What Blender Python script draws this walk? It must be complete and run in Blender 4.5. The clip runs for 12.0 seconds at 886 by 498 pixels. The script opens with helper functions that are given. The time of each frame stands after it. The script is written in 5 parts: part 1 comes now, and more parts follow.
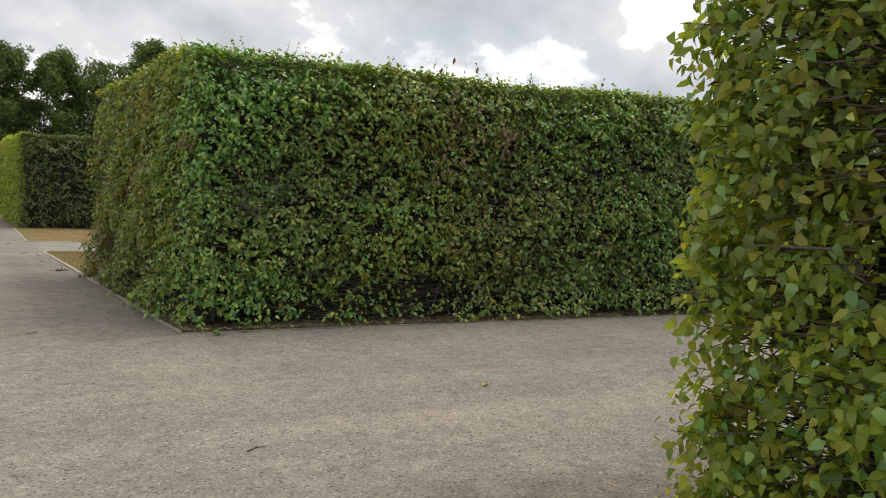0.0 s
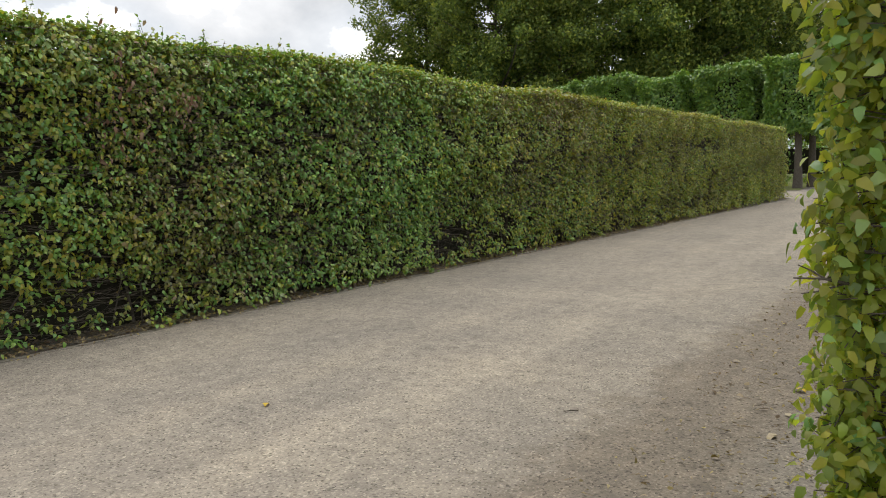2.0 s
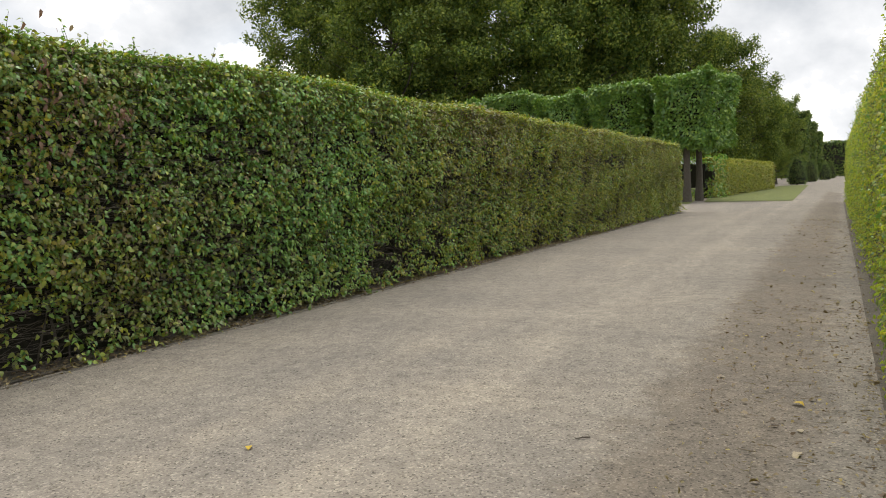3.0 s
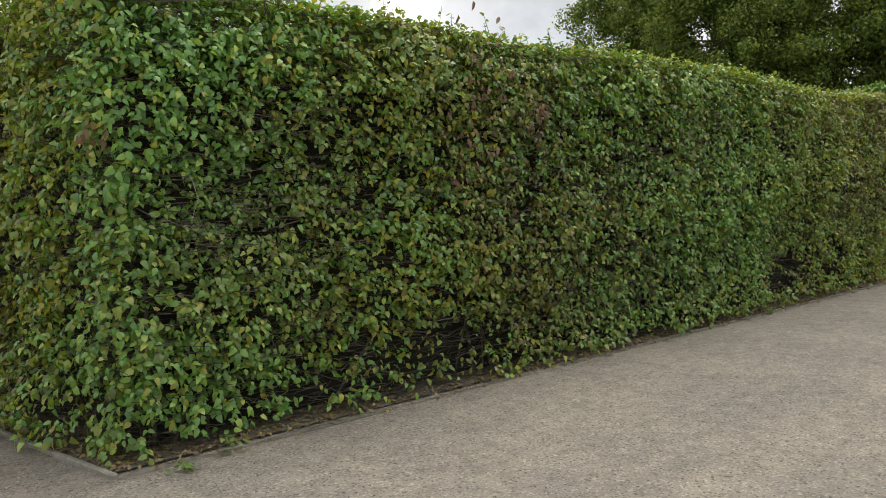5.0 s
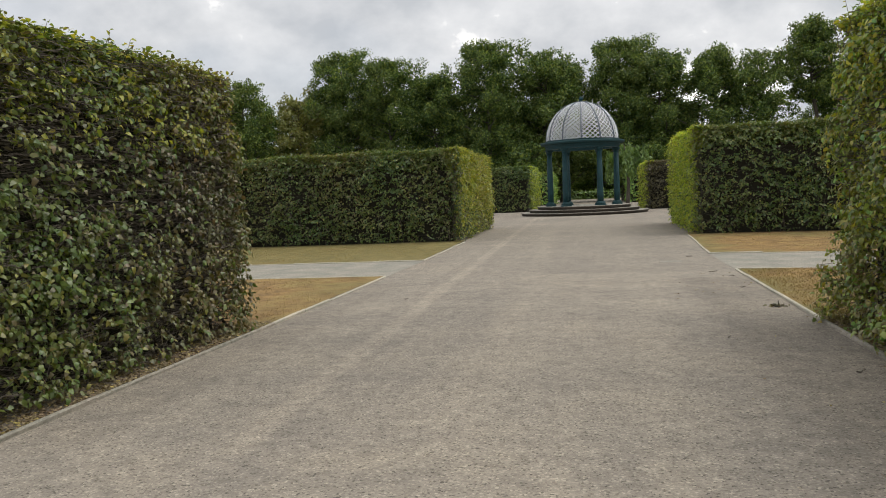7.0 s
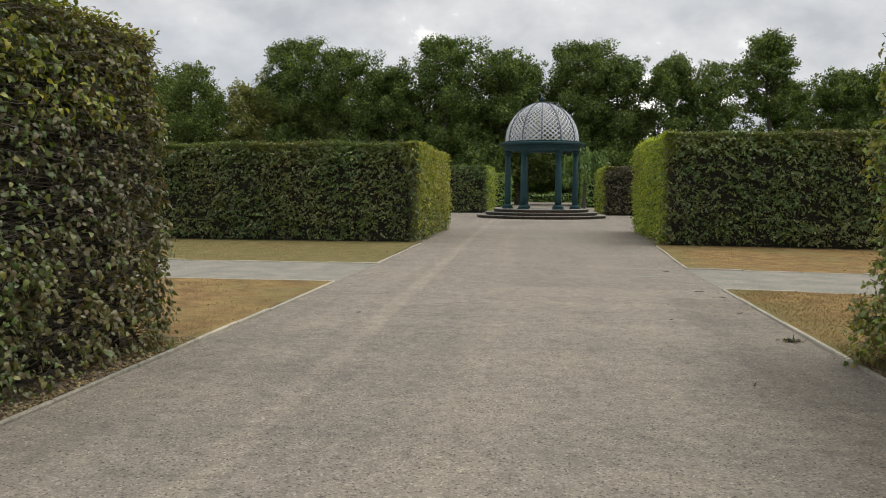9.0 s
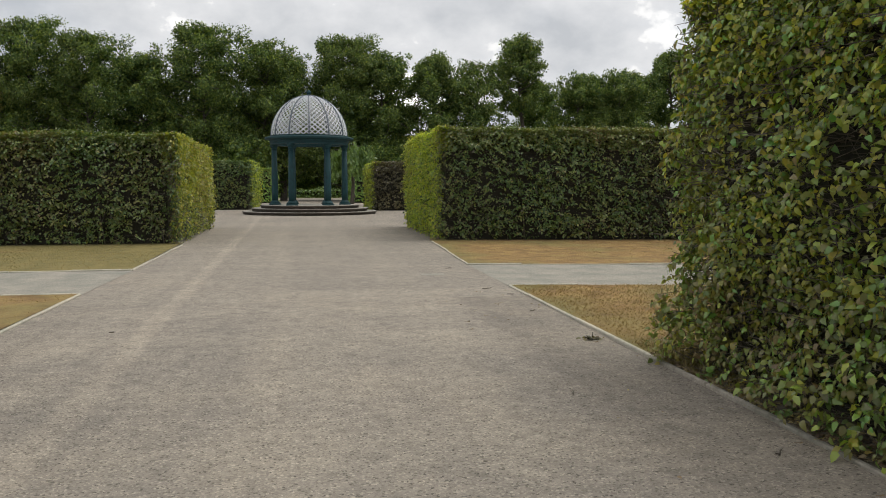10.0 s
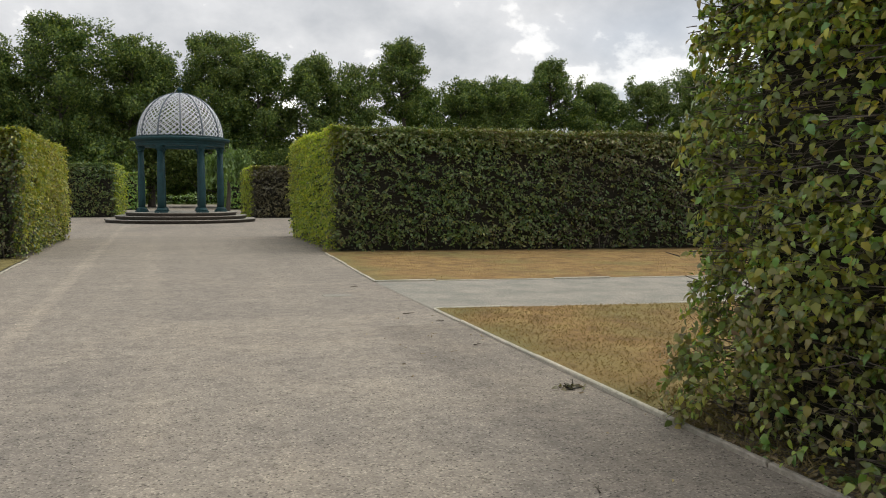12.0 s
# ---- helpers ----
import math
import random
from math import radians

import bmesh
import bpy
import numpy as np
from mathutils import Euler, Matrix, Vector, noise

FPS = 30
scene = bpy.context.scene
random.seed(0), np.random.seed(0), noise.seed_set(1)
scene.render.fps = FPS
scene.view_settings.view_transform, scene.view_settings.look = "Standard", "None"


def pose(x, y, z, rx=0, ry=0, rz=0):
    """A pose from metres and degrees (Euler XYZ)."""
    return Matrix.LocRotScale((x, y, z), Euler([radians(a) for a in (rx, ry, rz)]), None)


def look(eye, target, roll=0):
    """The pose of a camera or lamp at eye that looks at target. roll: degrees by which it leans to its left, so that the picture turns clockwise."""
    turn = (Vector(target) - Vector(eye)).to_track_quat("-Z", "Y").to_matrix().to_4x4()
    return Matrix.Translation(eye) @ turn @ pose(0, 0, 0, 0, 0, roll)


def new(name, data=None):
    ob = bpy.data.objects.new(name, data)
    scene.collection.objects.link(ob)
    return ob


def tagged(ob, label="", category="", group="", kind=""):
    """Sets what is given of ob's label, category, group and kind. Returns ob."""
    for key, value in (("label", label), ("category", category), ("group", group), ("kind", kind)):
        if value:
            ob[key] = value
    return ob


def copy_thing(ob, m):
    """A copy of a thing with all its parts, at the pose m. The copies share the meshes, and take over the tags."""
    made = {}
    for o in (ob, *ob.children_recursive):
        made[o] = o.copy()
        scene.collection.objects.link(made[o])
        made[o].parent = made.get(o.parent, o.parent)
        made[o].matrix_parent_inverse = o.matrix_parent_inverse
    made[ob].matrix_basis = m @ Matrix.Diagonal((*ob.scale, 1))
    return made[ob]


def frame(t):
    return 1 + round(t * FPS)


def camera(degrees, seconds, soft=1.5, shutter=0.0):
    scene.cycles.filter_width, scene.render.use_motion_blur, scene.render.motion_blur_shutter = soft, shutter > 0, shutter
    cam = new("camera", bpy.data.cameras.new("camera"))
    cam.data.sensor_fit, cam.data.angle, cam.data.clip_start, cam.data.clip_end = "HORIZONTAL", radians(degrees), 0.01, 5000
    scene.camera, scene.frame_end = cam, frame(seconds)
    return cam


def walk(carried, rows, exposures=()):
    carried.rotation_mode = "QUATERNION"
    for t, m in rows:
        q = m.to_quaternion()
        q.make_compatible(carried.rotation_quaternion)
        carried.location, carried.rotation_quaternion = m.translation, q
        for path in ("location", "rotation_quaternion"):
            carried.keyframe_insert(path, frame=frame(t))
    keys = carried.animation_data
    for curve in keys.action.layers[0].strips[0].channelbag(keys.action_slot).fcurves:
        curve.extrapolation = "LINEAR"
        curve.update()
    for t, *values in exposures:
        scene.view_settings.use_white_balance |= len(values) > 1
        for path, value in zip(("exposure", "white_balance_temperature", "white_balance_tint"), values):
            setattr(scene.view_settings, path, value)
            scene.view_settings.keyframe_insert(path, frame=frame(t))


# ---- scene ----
cam = camera(58.6, 12.0, soft=1.0)
PATH = [
    (0, (0.767, -18.884, 1.506), (1.872, -17.222, 1.376), 2.2),
    (0.5, (0.629, -18.462, 1.516), (1.764, -16.822, 1.373), 1.5),
    (1, (0.511, -18.017, 1.526), (1.876, -16.565, 1.357), 0.1),
    (1.5, (0.505, -17.595, 1.537), (2.094, -16.395, 1.352), -0.3),
    (2, (0.488, -17.199, 1.545), (2.273, -16.319, 1.345), -1.2),
    (2.5, (0.507, -16.829, 1.544), (2.388, -16.174, 1.358), -1.6),
    (2.7, (0.521, -16.678, 1.555), (2.413, -16.049, 1.389), -1.7),
    (4.3, (0.739, -15.525, 1.527), (2.594, -14.786, 1.425), -0.03),
    (4.5, (0.764, -15.379, 1.523), (2.544, -14.473, 1.413), 0.28),
    (5, (0.823, -15.019, 1.516), (2.354, -13.737, 1.401), -2.0),
    (5.5, (0.865, -14.686, 1.516), (1.894, -12.974, 1.411), -1.56),
    (6, (0.887, -14.347, 1.504), (1.288, -12.391, 1.392), -2.65),
    (6.5, (0.854, -13.995, 1.467), (0.747, -12.002, 1.342), -3.19),
    (6.7, (0.831, -13.856, 1.457), (0.531, -11.883, 1.322), -3.1),
    (8.3, (0.556, -12.752, 1.483), (0.065, -10.818, 1.341), -1.65),
    (8.5, (0.506, -12.603, 1.484), (0.048, -10.662, 1.34), -1.36),
    (9, (0.36, -12.206, 1.487), (0.099, -10.229, 1.337), 0.32),
    (9.5, (0.23, -11.763, 1.488), (0.266, -9.77, 1.335), -0.6),
    (10, (0.136, -11.303, 1.487), (0.46, -9.336, 1.327), -0.0),
    (10.5, (0.088, -10.828, 1.482), (0.638, -8.912, 1.315), -0.39),
    (11, (0.078, -10.356, 1.468), (0.748, -8.48, 1.289), -0.14),
    (11.5, (0.063, -9.853, 1.465), (0.72, -7.973, 1.284), 0.46),
    (12, (0.041, -9.334, 1.465), (0.665, -7.439, 1.322), 0.2),
]
walk(cam, [(t, look(eye, target, roll)) for t, eye, target, roll in PATH],
     [(0, -0.08), (1.5, 0.05), (2.5, 0.22), (4.5, -0.12), (5.0, 0.14), (5.5, 0.15), (6.5, -0.04), (8.5, -0.1), (9.5, -0.2), (10.0, -0.12), (10.5, 0.03), (11.5, 0.04), (12, -0.12)])

# ---- light ----
scene.view_settings.exposure = 0.0
SUN_AZ, SUN_EL = radians(80), radians(68)      # from +y towards +x, above the horizon

world = bpy.data.worlds.new("sky")
scene.world = world
world.use_nodes = True


def build_sky(tree):
    n, l = tree.nodes, tree.links
    n.clear()
    out, bg = n.new("ShaderNodeOutputWorld"), n.new("ShaderNodeBackground")
    sky = n.new("ShaderNodeTexSky")
    sky.sky_type, sky.sun_disc = "NISHITA", False
    sky.sun_elevation, sky.sun_rotation = SUN_EL, SUN_AZ
    sky.dust_density, sky.air_density = 2.0, 1.0
    blue = n.new("ShaderNodeVectorMath")
    blue.operation = "SCALE"
    blue.inputs["Scale"].default_value = 0.07
    l.new(sky.outputs[0], blue.inputs[0])
    # a layer of cloud, laid out flat overhead
    co, sep = n.new("ShaderNodeTexCoord"), n.new("ShaderNodeSeparateXYZ")
    l.new(co.outputs["Generated"], sep.inputs[0])
    up = n.new("ShaderNodeMath")
    up.operation, up.inputs[1].default_value = "MAXIMUM", 0.0
    l.new(sep.outputs["Z"], up.inputs[0])
    lift = n.new("ShaderNodeMath")
    lift.operation, lift.inputs[1].default_value = "ADD", 0.62
    l.new(up.outputs[0], lift.inputs[0])
    flat = n.new("ShaderNodeCombineXYZ")
    for k, axis in enumerate("XY"):
        d = n.new("ShaderNodeMath")
        d.operation = "DIVIDE"
        l.new(sep.outputs[axis], d.inputs[0])
        l.new(lift.outputs[0], d.inputs[1])
        l.new(d.outputs[0], flat.inputs[k])
    big, small = n.new("ShaderNodeTexNoise"), n.new("ShaderNodeTexNoise")
    for tex, scale, detail in ((big, 1.3, 3.0), (small, 4.2, 8.0)):
        tex.inputs["Scale"].default_value, tex.inputs["Detail"].default_value = scale, detail
        l.new(flat.outputs[0], tex.inputs["Vector"])
    small.inputs["Roughness"].default_value = 0.55
    cover, shade = n.new("ShaderNodeValToRGB"), n.new("ShaderNodeValToRGB")
    cover.color_ramp.elements[0].position, cover.color_ramp.elements[1].position = 0.30, 0.46
    cover.color_ramp.elements[0].color, cover.color_ramp.elements[1].color = (0.35, 0.35, 0.35, 1), (1, 1, 1, 1)
    puff = shade.color_ramp.elements.new(0.56)
    puff.color = (0.55, 0.555, 0.566, 1)
    shade.color_ramp.elements[0].position, shade.color_ramp.elements[2].position = 0.38, 0.62
    shade.color_ramp.elements[0].color = (0.385, 0.40, 0.422, 1)
    shade.color_ramp.elements[2].color = (1.0, 0.98, 0.94, 1)
    l.new(big.outputs["Fac"], cover.inputs[0])
    l.new(small.outputs["Fac"], shade.inputs[0])
    mix = n.new("ShaderNodeMix")
    mix.data_type = "RGBA"
    l.new(cover.outputs[0], mix.inputs["Factor"])
    l.new(blue.outputs[0], mix.inputs[6])
    l.new(shade.outputs[0], mix.inputs[7])
    l.new(mix.outputs[2], bg.inputs[0])
    bg.inputs[1].default_value = 1.57
    l.new(bg.outputs[0], out.inputs[0])


build_sky(world.node_tree)

sun = new("sun", bpy.data.lights.new("sun", "SUN"))
sun.data.energy, sun.data.angle, sun.data.color = 1.9, radians(46), (0.985, 0.96, 0.85)
sun.matrix_world = look((40 * math.sin(SUN_AZ), 40 * math.cos(SUN_AZ), 40 * math.tan(SUN_EL)), (0, 0, 0))


# ---- materials ----
def material(name, rough=0.8, metal=0.0):
    m = bpy.data.materials.new(name)
    m.use_nodes = True
    b = m.node_tree.nodes["Principled BSDF"]
    b.inputs["Roughness"].default_value, b.inputs["Metallic"].default_value = rough, metal
    return m, m.node_tree.nodes, m.node_tree.links, b


def ramp(nodes, links, fac, stops):
    r = nodes.new("ShaderNodeValToRGB")
    e = r.color_ramp.elements
    while len(e) < len(stops):
        e.new(0.5)
    for k, (at, colour) in enumerate(stops):
        e[k].position, e[k].color = at, (*colour, 1)
    links.new(fac, r.inputs[0])
    return r.outputs[0]


def noise_tex(nodes, links, vector, scale, detail=4.0, rough=0.55):
    t = nodes.new("ShaderNodeTexNoise")
    t.inputs["Scale"].default_value, t.inputs["Detail"].default_value = scale, detail
    t.inputs["Roughness"].default_value = rough
    links.new(vector, t.inputs["Vector"])
    return t.outputs["Fac"]


def mixed(nodes, links, fac, a, b, blend="MIX"):
    m = nodes.new("ShaderNodeMix")
    m.data_type, m.blend_type = "RGBA", blend
    for slot, value in ((m.inputs["Factor"], fac), (m.inputs[6], a), (m.inputs[7], b)):
        if isinstance(value, (int, float)):
            slot.default_value = value
        elif isinstance(value, tuple):
            slot.default_value = (*value, 1)
        else:
            links.new(value, slot)
    return m.outputs[2]


def bumped(nodes, links, shader, height, strength, distance):
    b = nodes.new("ShaderNodeBump")
    b.inputs["Strength"].default_value, b.inputs["Distance"].default_value = strength, distance
    links.new(height, b.inputs["Height"])
    links.new(b.outputs[0], shader.inputs["Normal"])


def place_of(nodes):
    return nodes.new("ShaderNodeNewGeometry").outputs["Position"]


def leaf_material(name, stops, dry, dry_share, patch=0.45, thin=0.30, rough=0.40, gloss=0.85):
    """Leaves that vary one by one, with larger patches where they have dried."""
    m, n, l, b = material(name, rough)
    geo = n.new("ShaderNodeNewGeometry")
    colour = ramp(n, l, geo.outputs["Random Per Island"], stops)
    patchy = noise_tex(n, l, geo.outputs["Position"], patch, 4.0, 0.6)
    where = ramp(n, l, patchy, [(0.50 - dry_share * 0.3, (0, 0, 0)), (0.78 - dry_share * 0.3, (1, 1, 1))])
    scatter = n.new("ShaderNodeTexWhiteNoise")
    scatter.noise_dimensions = "1D"
    l.new(geo.outputs["Random Per Island"], scatter.inputs["W"])
    some = n.new("ShaderNodeMath")
    some.operation = "MULTIPLY"
    l.new(where, some.inputs[0])
    l.new(scatter.outputs["Value"], some.inputs[1])
    drier = ramp(n, l, scatter.outputs["Value"], dry)
    colour = mixed(n, l, some.outputs[0], colour, drier)
    l.new(colour, b.inputs["Base Color"])
    b.inputs["Specular IOR Level"].default_value = gloss
    trans, mix, out = n.new("ShaderNodeBsdfTranslucent"), n.new("ShaderNodeMixShader"), n["Material Output"]
    glow = n.new("ShaderNodeVectorMath")
    glow.operation = "MULTIPLY"
    glow.inputs[1].default_value = (1.25, 1.2, 0.6)
    l.new(colour, glow.inputs[0])
    l.new(glow.outputs[0], trans.inputs[0])
    mix.inputs[0].default_value = thin
    l.new(b.outputs[0], mix.inputs[1])
    l.new(trans.outputs[0], mix.inputs[2])
    l.new(mix.outputs[0], out.inputs["Surface"])
    return m


HORNBEAM = [(0.0, (0.060, 0.125, 0.036)), (0.35, (0.092, 0.180, 0.048)), (0.65, (0.130, 0.230, 0.060)), (0.88, (0.195, 0.270, 0.066)), (1.0, (0.30, 0.30, 0.07))]
DRY = [(0.0, (0.20, 0.23, 0.055)), (0.55, (0.27, 0.255, 0.06)), (0.88, (0.24, 0.175, 0.06)), (1.0, (0.19, 0.115, 0.06))]
HORNBEAM = [(p, (r * 1.68, v * 1.86, b * 1.40)) for p, (r, v, b) in HORNBEAM]
hedge_leaf = leaf_material("hornbeam_leaf", HORNBEAM, DRY, 0.25)
turning_leaf = leaf_material("turning_hornbeam_leaf", [(p, (r * 1.19 + 0.010, v * 1.0, b * 0.60)) for p, (r, v, b) in HORNBEAM], DRY, 0.4)
brown_leaf = leaf_material("browning_hornbeam_leaf", [(0.0, (0.11, 0.135, 0.034)), (0.4, (0.16, 0.175, 0.04)), (0.75, (0.21, 0.19, 0.05)), (1.0, (0.25, 0.18, 0.07))], DRY, 0.4)
dim_leaf = leaf_material("withering_hornbeam_leaf", [(0.0, (0.075, 0.088, 0.026)), (0.4, (0.105, 0.108, 0.032)), (0.75, (0.14, 0.112, 0.042)), (1.0, (0.18, 0.12, 0.06))], DRY, 0.4)
olive_leaf = leaf_material("olive_hornbeam_leaf", [(p, (r * 0.56, v * 0.46, b * 0.42)) for p, (r, v, b) in HORNBEAM], DRY, 0.5)
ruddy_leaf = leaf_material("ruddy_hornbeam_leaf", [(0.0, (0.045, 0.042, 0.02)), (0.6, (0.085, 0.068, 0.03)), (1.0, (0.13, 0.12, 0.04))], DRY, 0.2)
# hornbeam green with the shade of hedge fronts put into its colour
shade_leaf = leaf_material("shaded_hornbeam_leaf", [(p, (r * 0.42, v * 0.385, b * 0.33)) for p, (r, v, b) in HORNBEAM], DRY, 0.2)
# yellow-green leaves; on far hedges they also paint the lighter end faces
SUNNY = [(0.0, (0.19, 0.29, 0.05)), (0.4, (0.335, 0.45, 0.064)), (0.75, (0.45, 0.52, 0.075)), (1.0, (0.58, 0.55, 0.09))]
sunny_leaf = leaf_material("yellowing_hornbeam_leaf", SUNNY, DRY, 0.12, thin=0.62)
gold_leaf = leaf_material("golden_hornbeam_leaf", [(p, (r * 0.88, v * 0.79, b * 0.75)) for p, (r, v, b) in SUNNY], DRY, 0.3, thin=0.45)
LIME = [(0.0, (0.085, 0.185, 0.036)), (0.5, (0.15, 0.29, 0.05)), (0.85, (0.25, 0.40, 0.065)), (1.0, (0.36, 0.46, 0.075))]
lime_leaf = leaf_material("lime_leaf", LIME, LIME, 0.2)
PARK = [(0.0, (0.036, 0.072, 0.022)), (0.45, (0.085, 0.150, 0.038)), (0.8, (0.185, 0.265, 0.058)), (1.0, (0.30, 0.35, 0.08))]
park_leaf = leaf_material("park_tree_leaf", PARK, [(0.0, (0.10, 0.15, 0.036)), (1.0, (0.15, 0.17, 0.045))], 0.25, 0.15, 0.36, 0.5, 0.4)
grove_leaf = leaf_material("grove_tree_leaf", [(p, (r * 1.3, v * 1.2, b * 1.05)) for p, (r, v, b) in PARK], [(0.0, (0.13, 0.18, 0.04)), (1.0, (0.18, 0.2, 0.05))], 0.3, 0.15, 0.36, 0.55, 0.25)
AMBER = [(0.0, (0.13, 0.165, 0.035)), (0.6, (0.215, 0.235, 0.05)), (1.0, (0.31, 0.27, 0.065))]
amber_leaf = leaf_material("turning_leaf", AMBER, AMBER, 0.4)
FRESH = [(0.0, (0.08, 0.15, 0.035)), (0.6, (0.14, 0.24, 0.05)), (1.0, (0.21, 0.31, 0.07))]
fresh_leaf = leaf_material("willow_leaf", FRESH, FRESH, 0.1)


def bark_material(name, dark, light):
    m, n, l, b = material(name, 0.9)
    g = noise_tex(n, l, place_of(n), 14.0, 6.0, 0.65)
    l.new(ramp(n, l, g, [(0.3, dark), (0.7, light)]), b.inputs["Base Color"])
    bumped(n, l, b, g, 0.6, 0.02)
    return m


bark = bark_material("bark", (0.055, 0.045, 0.035), (0.14, 0.12, 0.095))
twig_wood = bark_material("twig_wood", (0.060, 0.048, 0.036), (0.165, 0.138, 0.110))
# near-black brown: painted shade inside hedges and crowns, also withered stalks
twig_and_shade = bark_material("dead_twigs_and_shade", (0.013, 0.013, 0.008), (0.034, 0.031, 0.019))


def gravel_material():
    m, n, l, b = material("gravel", 0.95)
    p = place_of(n)
    wide = noise_tex(n, l, p, 0.35, 5.0, 0.6)
    mid = noise_tex(n, l, p, 3.0, 6.0, 0.65)
    base = ramp(n, l, wide, [(0.3, (0.252, 0.228, 0.200)), (0.55, (0.286, 0.256, 0.221)), (0.75, (0.318, 0.280, 0.234))])
    base = mixed(n, l, 0.28, base, ramp(n, l, mid, [(0.3, (0.36, 0.35, 0.345)), (0.7, (0.62, 0.61, 0.59))]), "OVERLAY")
    trodden = noise_tex(n, l, p, 8.0, 4.0, 0.62)
    base = mixed(n, l, 0.4, base, ramp(n, l, trodden, [(0.34, (0.30, 0.30, 0.30)), (0.5, (0.5, 0.5, 0.5)), (0.68, (0.66, 0.65, 0.63))]), "OVERLAY")
    for sx, sy, turn in ((1.1, 0.06, 0.0), (0.06, 1.1, -0.142)):
        lanes = n.new("ShaderNodeMapping")
        lanes.inputs["Rotation"].default_value = (0, 0, -turn)
        lanes.inputs["Scale"].default_value = (sx, sy, 1)
        l.new(p, lanes.inputs["Vector"])
        wear = noise_tex(n, l, lanes.outputs[0], 1.0, 5.0, 0.6)
        base = mixed(n, l, 0.4, base, ramp(n, l, wear, [(0.35, (0.42, 0.42, 0.43)), (0.65, (0.58, 0.575, 0.56))]), "OVERLAY")
    # cool loose grit over warm trodden fines, in ragged patches
    patch = noise_tex(n, l, p, 1.5, 8.0, 0.7)
    base = mixed(n, l, 0.38, base, ramp(n, l, patch, [(0.36, (0.45, 0.448, 0.448)), (0.5, (0.5, 0.495, 0.49)), (0.64, (0.55, 0.533, 0.507))]), "OVERLAY")
    axes = n.new("ShaderNodeSeparateXYZ")
    l.new(p, axes.inputs[0])

    def math_node(kind, a, b):
        m1 = n.new("ShaderNodeMath")
        m1.operation = kind
        for slot, v in zip(m1.inputs, (a, b)):
            if isinstance(v, (int, float)):
                slot.default_value = v
            else:
                l.new(v, slot)
        return m1.outputs[0]

    def toned_band(kx, ky, off, width, tone, first, last, much):
        """A lane of another tone along the line kx * x + ky * y = off, between two values of y."""
        way = math_node("ADD", math_node("MULTIPLY", axes.outputs["X"], kx), math_node("MULTIPLY", axes.outputs["Y"], ky))
        far = math_node("ABSOLUTE", math_node("SUBTRACT", way, off), 0.0)
        far = math_node("ADD", far, math_node("MULTIPLY", math_node("SUBTRACT", noise_tex(n, l, p, 3.5, 5.0, 0.7), 0.5), width * 1.6))
        ease = n.new("ShaderNodeMapRange")
        ease.interpolation_type = "SMOOTHSTEP"
        for key, v in (("From Min", width * 0.4), ("From Max", width), ("To Min", much), ("To Max", 0.0)):
            ease.inputs[key].default_value = v
        l.new(far, ease.inputs["Value"])
        gate = math_node("MULTIPLY", math_node("GREATER_THAN", axes.outputs["Y"], first), math_node("LESS_THAN", axes.outputs["Y"], last))
        return mixed(n, l, math_node("MULTIPLY", ease.outputs[0], gate), base, tone, "OVERLAY")

    base = toned_band(1.0, 0.027, -1.62, 0.15, (0.64, 0.63, 0.61), -9.5, 27.0, 0.6)
    base = toned_band(1.0, 0.027, -0.35, 0.22, (0.56, 0.555, 0.545), -9.5, 27.0, 0.4)
    base = toned_band(0.15, 1.0, -13.85, 0.30, (0.60, 0.595, 0.585), -24.0, -10.5, 0.55)
    base = toned_band(0.15, 1.0, -12.75, 0.25, (0.58, 0.57, 0.555), -24.0, -10.5, 0.45)
    # broad darker band beside the hedge across the road
    base = toned_band(0.15, 1.0, -15.7, 0.75, (0.33, 0.31, 0.29), -26.0, -10.5, 0.75)
    # loose dark grit gathered along the kerbs; right band also paints hedge shade
    base = toned_band(1.0, 0.0, 2.6, 0.85, (0.37, 0.365, 0.36), -10.8, -1.0, 0.6)
    base = toned_band(1.0, 0.0, -2.7, 0.5, (0.42, 0.415, 0.41), -9.6, -1.0, 0.45)
    grit = noise_tex(n, l, p, 60.0, 5.0, 0.8)
    base = mixed(n, l, 0.26, base, ramp(n, l, grit, [(0.38, (0.20, 0.20, 0.20)), (0.62, (0.74, 0.74, 0.73))]), "OVERLAY")
    stones = n.new("ShaderNodeTexVoronoi")
    stones.inputs["Scale"].default_value = 80.0
    l.new(p, stones.inputs["Vector"])
    tone = n.new("ShaderNodeSeparateColor")
    l.new(stones.outputs["Color"], tone.inputs[0])
    base = mixed(n, l, 0.75, base, ramp(n, l, tone.outputs[0], [(0.0, (0.10, 0.10, 0.10)), (0.12, (0.42, 0.42, 0.42)), (0.5, (0.5, 0.5, 0.5)), (0.85, (0.55, 0.55, 0.55)), (1.0, (0.86, 0.85, 0.83))]), "OVERLAY")
    # larger bits, few and far between
    bits = n.new("ShaderNodeTexVoronoi")
    bits.inputs["Scale"].default_value = 26.0
    l.new(p, bits.inputs["Vector"])
    pick = n.new("ShaderNodeSeparateColor")
    l.new(bits.outputs["Color"], pick.inputs[0])
    near = math_node("MULTIPLY", math_node("LESS_THAN", bits.outputs["Distance"], 0.26), math_node("GREATER_THAN", pick.outputs[0], 0.72))
    base = mixed(n, l, math_node("MULTIPLY", near, 0.7), base, ramp(n, l, pick.outputs[1], [(0.0, (0.26, 0.25, 0.24)), (0.55, (0.40, 0.39, 0.38)), (1.0, (0.70, 0.69, 0.67))]), "OVERLAY")
